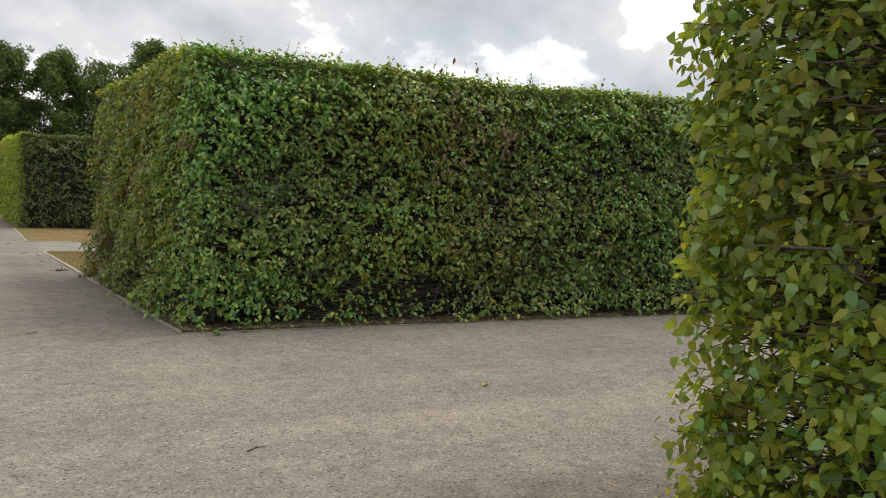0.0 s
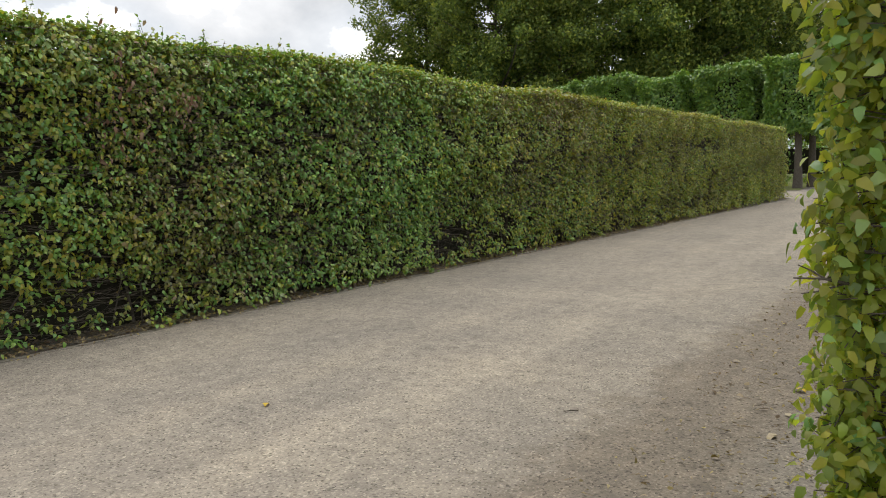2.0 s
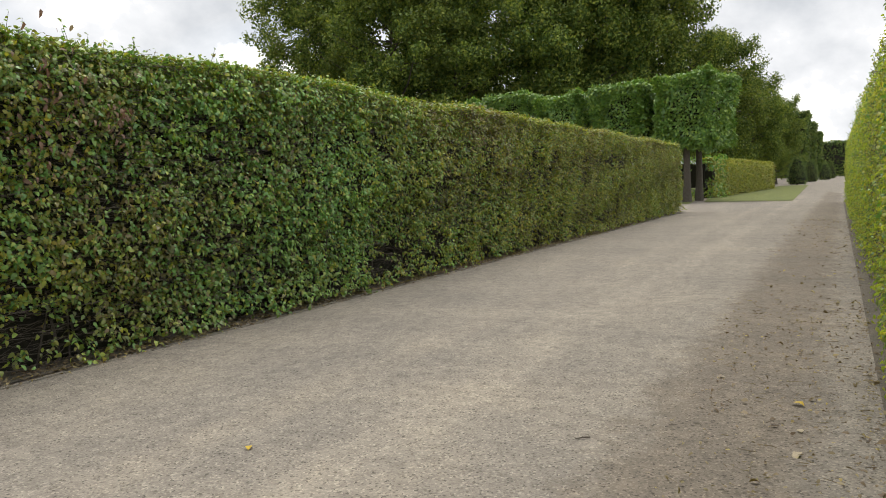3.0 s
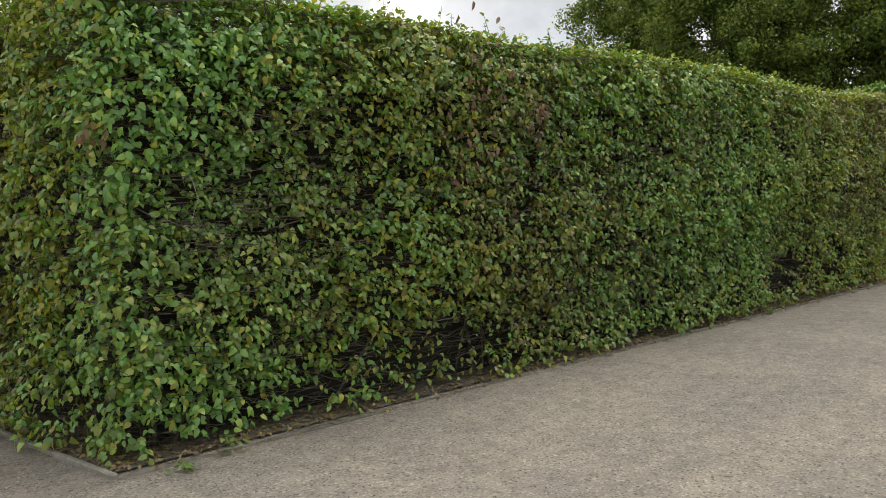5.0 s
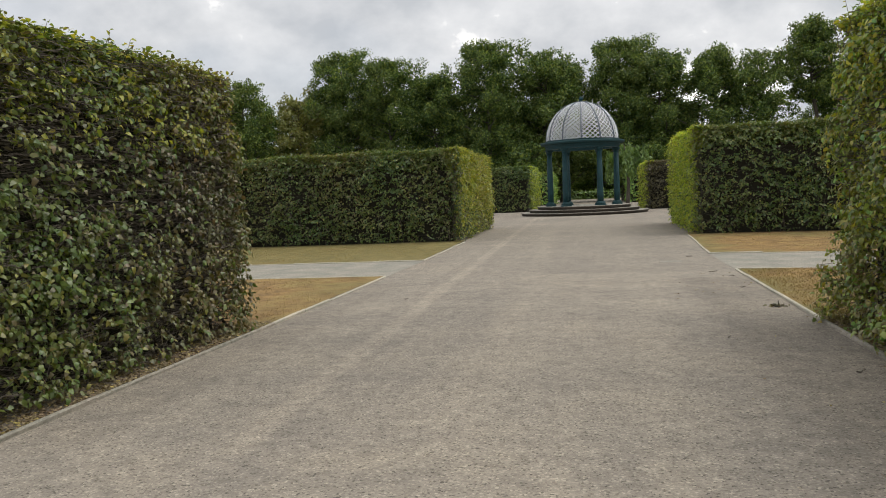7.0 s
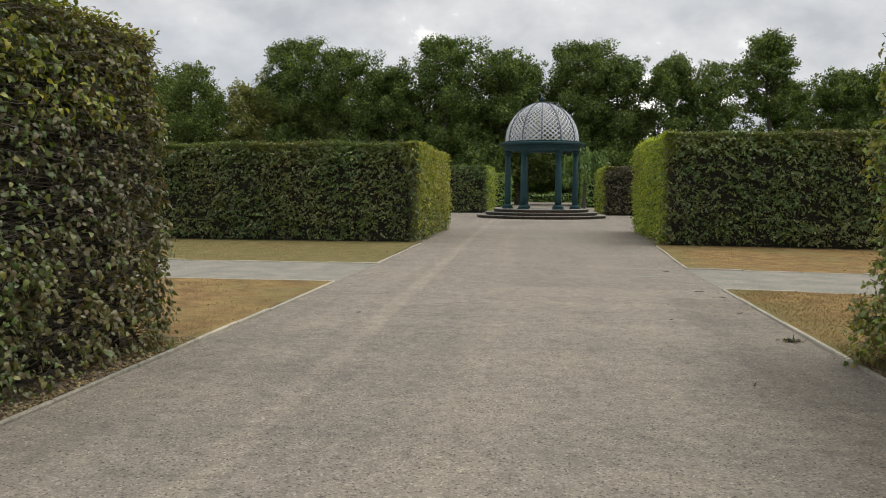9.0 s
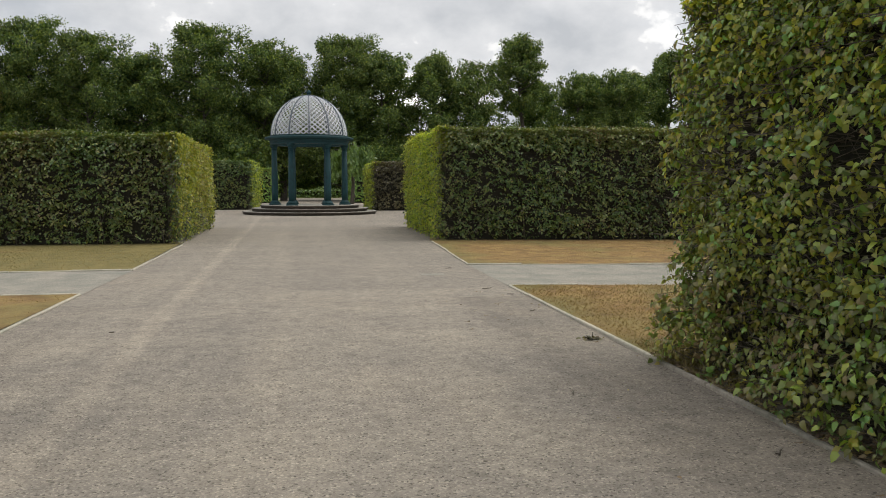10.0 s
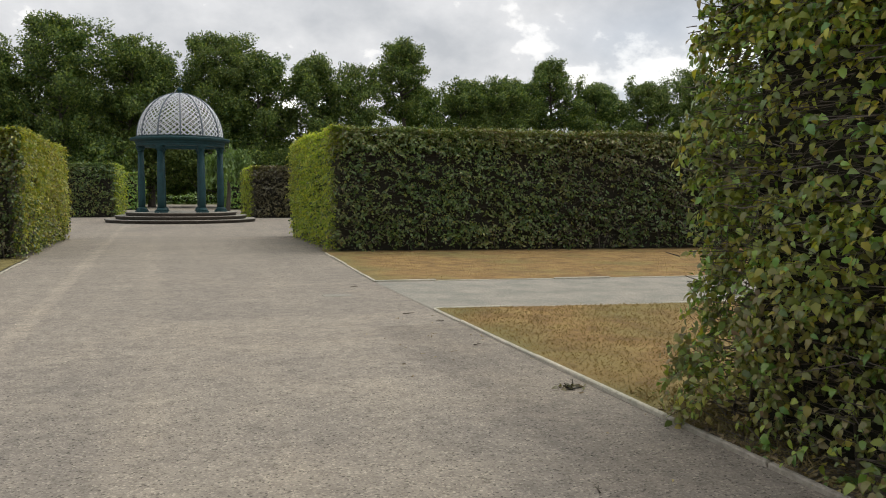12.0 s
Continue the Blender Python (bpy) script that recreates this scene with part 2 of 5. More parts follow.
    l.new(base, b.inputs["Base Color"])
    b.inputs["Specular IOR Level"].default_value = 0.2
    bumped(n, l, b, stones.outputs["Distance"], 0.4, 0.006)
    return m


gravel = gravel_material()


def soil_material(name, dark, light, scale):
    m, n, l, b = material(name, 0.95)
    p = place_of(n)
    g = noise_tex(n, l, p, scale, 8.0, 0.7)
    w = noise_tex(n, l, p, scale * 0.06, 3.0)
    c = mixed(n, l, 0.6, ramp(n, l, g, [(0.3, dark), (0.7, light)]), ramp(n, l, w, [(0.3, (0.32, 0.37, 0.34)), (0.7, (0.66, 0.64, 0.60))]), "OVERLAY")
    l.new(c, b.inputs["Base Color"])
    bumped(n, l, b, g, 0.8, 0.02)
    return m


def turf_material(name, share):
    """Sun-burnt turf with patches that have stayed green."""
    m, n, l, b = material(name, 0.95)
    p = place_of(n)
    fine, wide, mid = noise_tex(n, l, p, 34.0, 6.0, 0.7), noise_tex(n, l, p, 0.55, 4.0, 0.6), noise_tex(n, l, p, 2.2, 7.0, 0.72)
    tan = ramp(n, l, mid, [(0.36, (0.150, 0.088, 0.032)), (0.5, (0.26, 0.158, 0.056)), (0.64, (0.36, 0.240, 0.09))])
    live = ramp(n, l, mid, [(0.3, (0.125, 0.118, 0.036)), (0.7, (0.23, 0.190, 0.066))])
    axes, edge, sum1 = n.new("ShaderNodeSeparateXYZ"), n.new("ShaderNodeMapRange"), n.new("ShaderNodeMath")
    l.new(p, axes.inputs[0])
    size = n.new("ShaderNodeMath")
    size.operation = "ABSOLUTE"
    l.new(axes.outputs["X"], size.inputs[0])
    l.new(size.outputs[0], edge.inputs["Value"])
    for key, v in (("From Min", 3.0), ("From Max", 4.1), ("To Min", 0.13), ("To Max", 0.0)):
        edge.inputs[key].default_value = v
    l.new(wide, sum1.inputs[0])
    l.new(edge.outputs[0], sum1.inputs[1])
    wide = sum1.outputs[0]
    c = mixed(n, l, ramp(n, l, wide, [(0.62 - share, (0, 0, 0)), (0.80 - share, (0.85, 0.85, 0.85))]), tan, live)
    c = mixed(n, l, 0.45, c, ramp(n, l, fine, [(0.3, (0.30, 0.30, 0.30)), (0.7, (0.68, 0.67, 0.64))]), "OVERLAY")
    l.new(c, b.inputs["Base Color"])
    bumped(n, l, b, fine, 0.6, 0.015)
    return m


dry_turf = turf_material("dry_turf", 0.13)
half_turf = turf_material("half_green_turf", 0.36)
green_turf = soil_material("green_turf", (0.095, 0.115, 0.028), (0.19, 0.20, 0.052), 18.0)
litter_soil = soil_material("leaf_litter_soil", (0.085, 0.070, 0.055), (0.21, 0.178, 0.145), 30.0)
kerb_mat = soil_material("kerb_concrete", (0.40, 0.36, 0.30), (0.62, 0.565, 0.49), 25.0)
worn_kerb = soil_material("worn_kerb_concrete", (0.20, 0.18, 0.155), (0.42, 0.38, 0.33), 18.0)
old_kerb = soil_material("old_kerb", (0.11, 0.095, 0.078), (0.25, 0.225, 0.19), 25.0)
step_mat = soil_material("step_stone", (0.038, 0.032, 0.028), (0.11, 0.092, 0.078), 9.0)
tread_mat = soil_material("worn_tread", (0.22, 0.20, 0.18), (0.38, 0.35, 0.31), 9.0)
GRASSES = [(0.0, (0.20, 0.135, 0.055)), (0.6, (0.28, 0.19, 0.08)), (1.0, (0.36, 0.26, 0.12))]
dry_blade = leaf_material("dry_grass_blade", GRASSES, [(0.0, (0.22, 0.21, 0.075)), (1.0, (0.30, 0.24, 0.10))], 0.35, 0.6, 0.3, 0.8)


def paint_material(name, colour, light, rough):
    m, n, l, b = material(name, rough)
    g = noise_tex(n, l, place_of(n), 6.0, 6.0, 0.6)
    l.new(ramp(n, l, g, [(0.35, colour), (0.75, light)]), b.inputs["Base Color"])
    bumped(n, l, b, g, 0.15, 0.01)
    return m


teal = paint_material("teal_paint", (0.0012, 0.030, 0.036), (0.0025, 0.048, 0.056), 0.7)
white = paint_material("white_paint", (0.68, 0.70, 0.74), (0.80, 0.81, 0.84), 0.5)
rib_mat = paint_material("grey_rib_paint", (0.10, 0.13, 0.15), (0.17, 0.20, 0.22), 0.5)


# ---- mesh tools ----
def mesh_object(name, verts, faces, mat, parent=None, label="", smooth=False):
    me = bpy.data.meshes.new(name)
    me.from_pydata([tuple(v) for v in verts], [], [tuple(f) for f in faces])
    me.materials.append(mat)
    if smooth:
        me.polygons.foreach_set("use_smooth", [True] * len(me.polygons))
    ob = new(name, me)
    if parent:
        ob.parent = parent
    return tagged(ob, label)


def part(name, bm, mat, parent, label="", smooth=False):
    me = bpy.data.meshes.new(name)
    bm.to_mesh(me)
    bm.free()
    me.materials.append(mat)
    if smooth:
        me.polygons.foreach_set("use_smooth", [True] * len(me.polygons))
    ob = new(name, me)
    if parent:
        ob.parent = parent
    return tagged(ob, label)


def soup(name, verts, tris, mat, parent=None, label=""):
    """A mesh of triangles from two arrays."""
    me = bpy.data.meshes.new(name)
    v, f = np.asarray(verts, np.float32), np.asarray(tris, np.int32)
    me.vertices.add(len(v))
    me.vertices.foreach_set("co", v.ravel())
    me.loops.add(f.size)
    me.loops.foreach_set("vertex_index", f.ravel())
    me.polygons.add(len(f))
    me.polygons.foreach_set("loop_start", np.arange(0, f.size, 3, dtype=np.int32))
    me.update(calc_edges=True)
    me.materials.append(mat)
    ob = new(name, me)
    if parent:
        ob.parent = parent
    return tagged(ob, label)


def unit(a):
    return a / np.maximum(np.linalg.norm(a, axis=-1, keepdims=True), 1e-9)


def leaves_of(place, axis, normal, length, width, fine):
    """Leaves as folded blades: place of the stalk, way to the tip, upper side."""
    axis = unit(axis)
    side = unit(np.cross(axis, normal))
    up = np.cross(side, axis)
    L, W = length[:, None], width[:, None]
    if fine:
        lot = np.modf(length * 7919.0)[0][:, None]
        fold, droop = 0.1 + 0.75 * lot, 0.45 * np.modf(lot * 7.0)[0]
        pts = [place]
        for f, w in ((0.28, 0.47), (0.68, 0.35)):
            mid = place + axis * L * f - up * L * droop * f * f
            pts += [mid + (side + up * fold) * W * w, mid - (side - up * fold) * W * w]
        pts.append(place + axis * L * 0.97 - up * L * droop)
        shape = [(0, 1, 2), (1, 3, 4), (1, 4, 2), (3, 5, 4)]
    else:
        pts = [place, place + axis * L * 0.45 + side * W * 0.5 + up * W * 0.12, place + axis * L - up * L * 0.1,
               place + axis * L * 0.45 - side * W * 0.5 + up * W * 0.12]
        shape = [(0, 1, 2), (0, 2, 3)]
    k = len(pts)
    verts = np.stack(pts, 1).reshape(-1, 3)
    tris = (np.array(shape)[None] + k * np.arange(len(place))[:, None, None]).reshape(-1, 3)
    return verts, tris


def sticks_of(a, b, r0, r1):
    """Thin three-sided twigs from a to b."""
    way = unit(b - a)
    other = np.where(np.abs(way[:, 2:3]) < 0.9, np.array([[0.0, 0, 1]]), np.array([[1.0, 0, 0]]))
    u = unit(np.cross(way, other))
    w = np.cross(way, u)
    rings = []
    for p, r in ((a, r0), (b, r1)):
        for k in range(3):
            c, s = math.cos(k * 2.0944), math.sin(k * 2.0944)
            rings.append(p + (u * c + w * s) * np.asarray(r)[:, None])
    verts = np.stack(rings, 1).reshape(-1, 3)
    shape = [(0, 1, 4), (0, 4, 3), (1, 2, 5), (1, 5, 4), (2, 0, 3), (2, 3, 5)]
    tris = (np.array(shape)[None] + 6 * np.arange(len(a))[:, None, None]).reshape(-1, 3)
    return verts, tris


def joined(pieces):
    verts, tris, k = [], [], 0
    for v, f in pieces:
        verts.append(v)
        tris.append(f + k)
        k += len(v)
    return np.concatenate(verts), np.concatenate(tris)


def waves(p, scale, seed):
    """A cheap smooth noise of about -1 to 1."""
    g = np.random.default_rng(seed)
    out = np.zeros(len(p))
    for k in range(6):
        d = unit(g.normal(size=3)) * scale * (0.6 + 0.35 * k)
        out += np.sin(p @ d + g.uniform(0, 6.28)) / (1 + 0.35 * k)
    return out / 2.2


# ---- hedges ----
def rounded(points, radius):
    """The outline with its corners rounded: points, and the edge that each belongs to."""
    out, edge = [], []
    n = len(points)
    for k in range(n):
        p, a, b = (np.array(points[j % n], float) for j in (k, k - 1, k + 1))
        u, v = unit(a - p), unit(b - p)
        r = min(radius, 0.4 * np.linalg.norm(a - p), 0.4 * np.linalg.norm(b - p))
        for s in np.linspace(0, 1, 6):
            q = (1 - s) ** 2 * (p + u * r) + 2 * s * (1 - s) * p + s * s * (p + v * r)
            out.append(q)
            edge.append((k - 1) % n if s < 0.5 else k)
    return np.array(out), np.array(edge)


def inset(points, d):
    n, out = len(points), []
    for k in range(n):
        p, a, b = (np.array(points[j % n], float) for j in (k, k - 1, k + 1))
        e, f = unit(p - a), unit(b - p)
        ne, nf = np.array([-e[1], e[0]]), np.array([-f[1], f[0]])
        m = unit(ne + nf)
        out.append(p + m * d / max(0.4, m @ ne))
    return out


def inside(ring, p):
    """Which of the points p lie within the ring."""
    odd = np.zeros(len(p), bool)
    for a, b in zip(ring, np.roll(ring, -1, axis=0)):
        cut = (a[1] > p[:, 1]) != (b[1] > p[:, 1])
        odd ^= cut & (p[:, 0] < (b[0] - a[0]) * (p[:, 1] - a[1]) / ((b[1] - a[1]) or 1e-9) + a[0])
    return odd


def hedge(points, height, density, label, seed, leaf=0.082, fine=True, mat=None, rough_face=1.0, thick=1.2, radius=0.3, stems=True,
          sprigs=1.0, group="clipped garden hedges", fade=None, core=0.40, other=None, bare=0.0, loose=1.0, flare=0.12, thin_at=None, gappy=0.0, twiggy=0.26):
    """A clipped hedge over an outline that runs counter-clockwise; density: leaves per square metre, edge by edge;
    other: a rule that gives 1, 2, ... for the leaves that have another colour, and those colours; bare: how much of it has lost its leaves."""
    g = np.random.default_rng(seed)
    thing = tagged(new("hedge"), label, "hedge", group)
    base = np.mean(points, axis=0)
    thing.location = (base[0], base[1], 0)
    shift = np.array([base[0], base[1], 0])
    ring, edge = rounded(points, radius)
    P0, P1, D, E = [], [], [], []
    for a, b, e in zip(ring, np.roll(ring, -1, axis=0), edge):
        cuts = max(1, int(np.linalg.norm(b - a)))
        for c in range(cuts):
            p, q = a + (b - a) * c / cuts, a + (b - a) * (c + 1) / cuts
            P0.append(p), P1.append(q), E.append(e)
            D.append(density[e] * thick * (fade((p + q) / 2) if fade else 1.0))
    P0, P1, D, E = np.array(P0), np.array(P1), np.array(D, float), np.array(E)
    run, way = np.linalg.norm(P1 - P0, axis=1), unit(P1 - P0)
    nor = np.stack([way[:, 1], -way[:, 0]], 1)
    total = int((run * D).sum() * height)

    def spots(n, low=0.10, only=None):
        """Places on the faces, with the outward way, the way along and the edge."""
        w = run * (D if only is None else only)
        pick = g.choice(len(run), n, p=w / w.sum())
        xy = P0[pick] + (P1[pick] - P0[pick]) * g.uniform(size=(n, 1))
        z = low + (height - low) * g.uniform(size=(n, 1)) ** 0.95
        flat = np.zeros((n, 1))
        return np.concatenate([xy, z], 1), np.concatenate([nor[pick], flat], 1), np.concatenate([way[pick], flat], 1), E[pick]

    def shaped(place, out):
        z = place[:, 2]
        tier = waves(place * [1, 1, 2.3], 5.5, seed + 1)
        bulge = 0.05 * waves(place, 1.6, seed) + 0.085 * tier * rough_face
        crown = np.clip((z - (height - 0.25)) / 0.25, 0, 1)
        foot = np.clip((0.4 - z) / 0.4, 0, 1)
        place = place + out * (bulge - 0.14 * crown ** 2 + flare * foot)[:, None]
        place[:, 2] += 0.05 * waves(place * [1, 1, 0], 2.2, seed + 2) * np.clip(z / height, 0, 1)
        low = np.clip((0.9 - z) / 0.9, 0, 1)
        bald = waves(place * [1, 1, 1.5], 1.25, seed + 7)
        hold = (bald + 0.9 * g.uniform(size=len(z)) > -1.15 + bare * (1.0 + 0.5 * low) + (thin_at(place) if thin_at else 0.0)) & (g.uniform(size=len(z)) > 0.5 * foot)
        hold &= waves(place * [1, 1, 2.0], 4.5, seed + 3) + 0.9 * g.uniform(size=len(z)) > -0.55
        hold &= waves(place * [1, 1, 2.4], 11.0, seed + 5) + 0.7 * g.uniform(size=len(z)) > -0.42
        if gappy:
            hold &= waves(place * [1, 1, 2.6], 14.0, seed + 9) + 0.8 * g.uniform(size=len(z)) > -0.75 + gappy
        return place, hold

    groups = {}

    def add(edges, place, axis, face, size, wide):
        chosen = np.asarray(other[0](edges, place, g)).astype(int) if other else np.zeros(len(place), int)
        for key in range(len(other) if other else 1):
            m = chosen == key
            if m.any():
                groups.setdefault(key, []).append(leaves_of(place[m] - shift, axis[m], face[m], size[m], wide[m], fine))

    twigs = []
    # sprays: a shoot with leaves to its two sides
    per = 7
    n = int(total * 0.7 / per)
    place, out, along, edges = spots(n)
    place, hold = shaped(place, out)
    place, out, along, edges = place[hold], out[hold], along[hold], edges[hold]
    n = len(place)
    way3 = unit(out * g.uniform(0.3, 1.0, (n, 1)) + along * g.normal(0, 0.6, (n, 1)) + np.concatenate([np.zeros((n, 2)), g.uniform(-0.40, 0.22, (n, 1))], 1))
    long = leaf * g.uniform(1.6, 3.4, n)[:, None] * loose
    root = place - out * g.uniform(0.08, 0.24, (n, 1)) - way3 * long * 0.3
    side = unit(np.cross(way3, np.array([[0, 0, 1.0]])) + g.normal(0, 0.15, (n, 3)))
    for j in range(per):
        f = (j + 0.7) / per
        at = root + way3 * long * f - np.array([[0, 0, 0.06]]) * f * f
        turn = side * (1 if j % 2 else -1)
        axis = way3 * 0.5 + turn * (0.75 if j < per - 1 else 0.1) + g.normal(0, 0.34, (n, 3)) + np.array([[0, 0, -0.6]])
        face = np.array([[0, 0, 0.70]]) + out * 0.75 + g.normal(0, 0.50, (n, 3))
        size = leaf * g.uniform(0.6, 1.2, n)
        add(edges, at, axis, face, size, size * g.uniform(0.56, 0.72, n))
    if fine:
        some = g.uniform(size=n) < 0.6
        twigs.append(sticks_of((root - way3 * 0.06)[some] - shift, (root + way3 * long)[some] - shift, np.full(some.sum(), 0.003), np.full(some.sum(), 0.0015)))
    # single leaves deeper in
    n = int(total * (0.65 if fine else 0.35))
    place, out, along, edges = spots(n)
    place, hold = shaped(place, out)
    place, out, along, edges = place[hold], out[hold], along[hold], edges[hold]
    n = len(place)
    place = place - out * g.uniform(0.0, 0.26, (n, 1))
    axis = out * g.uniform(-0.2, 0.7, (n, 1)) + along * g.normal(0, 0.8, (n, 1)) + g.normal(0, 0.3, (n, 3)) + np.array([[0, 0, -0.5]])
    size = leaf * g.uniform(0.55, 1.15, n)
    add(edges, place, axis, out * 0.8 + np.array([[0, 0, 0.6]]) + g.normal(0, 0.5, (n, 3)), size, size * 0.64)
    # the top, leaf by leaf inwards from the rim
    cover = np.maximum(D * 0.75, 0.0022 / leaf ** 3 * 0.3 + 130)
    m = int((run * cover).sum())
    place, out, along, edges = spots(m, only=cover)
    place[:, 2] = height - 0.02 + 0.04 * g.normal(size=m)
    place -= out * g.uniform(0.08, 0.6, (m, 1))
    place[:, 2] += 0.06 * waves(place * [1, 1, 0], 2.2, seed + 2)
    axis = np.concatenate([g.normal(0, 1, (m, 2)), g.uniform(-0.2, 0.8, (m, 1))], 1)
    size = leaf * g.uniform(0.6, 1.15, m)
    add(edges, place, axis, np.array([[0, 0, 1.0]]) + g.normal(0, 0.4, (m, 3)), size, size * 0.64)
    # leaves within the crown of the hedge
    m = int((run * D).sum() * 1.5)
    place, out, along, edges = spots(m)
    place[:, 2] = height - g.uniform(0.0, 0.55, m)
    place -= out * g.uniform(0.2, 0.55, (m, 1))
    size = leaf * g.uniform(0.6, 1.15, m)
    add(edges, place, g.normal(0, 1, (m, 3)), np.array([[0, 0, 0.6]]) + g.normal(0, 0.6, (m, 3)), size, size * 0.64)
    # young shoots that stand above the clipped top
    seen = (D > 60).astype(float)
    k = int((run * seen).sum() * 8 * sprigs)
    if k:
        a, out, along, edges = spots(k, only=seen)
        a[:, 2] = height - 0.12
        a -= out * g.uniform(0.08, 0.4, (k, 1))
        b = a + np.concatenate([g.normal(0, 0.07, (k, 2)), np.minimum(g.gamma(1.6, 0.04, (k, 1)), 0.2) + 0.12], 1)
        twigs.append(sticks_of(a - shift, b - shift, np.full(k, 0.004), np.full(k, 0.002)))
        for f in (0.5, 0.7, 0.85, 1.0):
            axis = np.concatenate([g.normal(0, 1, (k, 2)), g.uniform(-0.3, 0.7, (k, 1))], 1)
            size = leaf * g.uniform(0.5, 0.95, k)
            add(edges, a + (b - a) * f, axis, np.array([[0, 0, 1.0]]) + g.normal(0, 0.5, (k, 3)), size, size * 0.6)
    for key, pieces in groups.items():
        soup("foliage", *joined(pieces), other[key] if key else (mat or hedge_leaf), thing)["kind"] = "stuff"
    # woven twigs behind the leaves
    t = int((run * np.minimum(D, 700)).sum() * height * (twiggy if fine else 0.05))
    a, out, along, edges = spots(t, 0.02)
    a -= out * g.uniform(0.02, core, (t, 1))
    b = a + unit(along * g.choice([-1, 1], (t, 1)) + g.normal(0, 0.42, (t, 3)) * [1, 1, 0.5]) * g.uniform(0.10, 0.42, (t, 1))
    within = inside(ring, b[:, :2]) & inside(ring, a[:, :2]) & (b[:, 2] > 0.02) & (b[:, 2] < height)
    a, b, t = a[within], b[within], int(within.sum())
    twigs.append(sticks_of(a - shift, b - shift, g.uniform(0.002, 0.005, t), g.uniform(0.001, 0.003, t)))
    soup("brushwood", *joined(twigs), twig_wood, thing)["kind"] = "stuff"
    # stems at the foot
    if stems:
        k = int((run * seen).sum() / 0.45)
        a, out, along, edges = spots(k, only=seen)
        a -= out * g.uniform(0.22, 0.40, (k, 1))
        a[:, 2] = -0.02
        b = a + np.concatenate([g.normal(0, 0.16, (k, 2)), g.uniform(0.5, 1.4, (k, 1))], 1)
        hid = inside(ring, a[:, :2]) & inside(ring, (b + (b - a) * 0.3)[:, :2])
        a, b, k = a[hid], b[hid], int(hid.sum())
        soup("stem_wood", *sticks_of(a - shift, b - shift, g.uniform(0.010, 0.026, k), np.full(k, 0.008)), bark, thing)["kind"] = "stuff"
    # heart of dead twigs as a near-black box, shade put into its colour
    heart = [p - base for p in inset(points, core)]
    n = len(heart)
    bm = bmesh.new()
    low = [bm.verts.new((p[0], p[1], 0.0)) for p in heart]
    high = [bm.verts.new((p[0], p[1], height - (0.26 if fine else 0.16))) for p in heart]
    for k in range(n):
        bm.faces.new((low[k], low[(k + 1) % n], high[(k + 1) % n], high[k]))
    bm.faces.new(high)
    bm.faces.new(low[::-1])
    part("shaded_twig_core", bm, twig_and_shade, thing)
    return thing


S = -0.143                                      # the cross road's slant


def on(x, x0, y0):
    return y0 + S * (x - x0)


def near_fade(x0, x1, low):
    def fade(p):
        return 1.0 + (low - 1.0) * min(1.0, max(0.0, (p[0] - x0) / (x1 - x0)))
    return fade


def blob(p, x, y, z, wx, wy, wz):
    """1 in the middle of a patch, 0 well outside it."""
    return np.exp(-((p[:, 0] - x) / wx) ** 2 - ((p[:, 1] - y) / wy) ** 2 - ((p[:, 2] - z) / wz) ** 2)


def corner_turning(e, p, g):
    """Leaves of the corner hedge: 0 green, 1 turning, 2 browning, 3 yellow, 4 dull olive."""
    path = np.clip(0.30 + (p[:, 1] + 9.9) / 2.4, 0.15, 0.8)
    road = np.clip((p[:, 0] - 7) / 14, 0.06, 0.75) + 0.40 * waves(p, 1.1, 77) + 0.25 * np.clip(1.0 - p[:, 2], 0, 1)
    side = (e == 5) & (p[:, 0] < 3.6)
    share = np.where(side, path, road) + 0.45 * np.clip((p[:, 2] - 2.5) / 0.4, 0, 1)
    dull = np.where(side, 0.03 + 0.06 * np.clip((p[:, 1] + 10) / 2, 0, 1) + 0.3 * (p[:, 2] < 0.9) * (p[:, 1] > -9.5), 0.04 + 0.6 * blob(p, 6.7, -11, 1.4, 0.9, 9, 1.1) + 0.5 * np.clip((p[:, 0] - 11) / 14, 0, 0.45) + 0.2 * waves(p, 1.7, 79))
    gold = np.where(side, 0.14 + 0.34 * (p[:, 2] > 0.8) * (p[:, 1] > -9.95), 0.04 + 0.20 * np.clip((p[:, 0] - 4.0) / 0.6, 0, 1) * np.clip((6.8 - p[:, 0]) / 0.8, 0.35, 1) + 0.30 * blob(p, 5.4, -11, 2.3, 0.9, 9, 0.5) + 0.7 * np.clip((p[:, 0] - 10) / 12, 0, 0.7) + 0.25 * blob(p, 5.3, -11, 0.7, 1.6, 9, 0.4))
    a, b, c = (g.uniform(size=len(e)) for _ in range(3))
    kind = np.where(a < np.clip(share, 0.03, 0.9), 1, 0)
    kind = np.where(b < np.clip(dull, 0, 0.85), 2, kind)
    kind = np.where(side & (kind == 1) & (g.uniform(size=len(e)) < np.clip((p[:, 1] + 8.6) / 1.5, 0.1, 0.5)), 4, kind)
    return np.where(c < np.clip(gold, 0, 0.6), 3, kind)


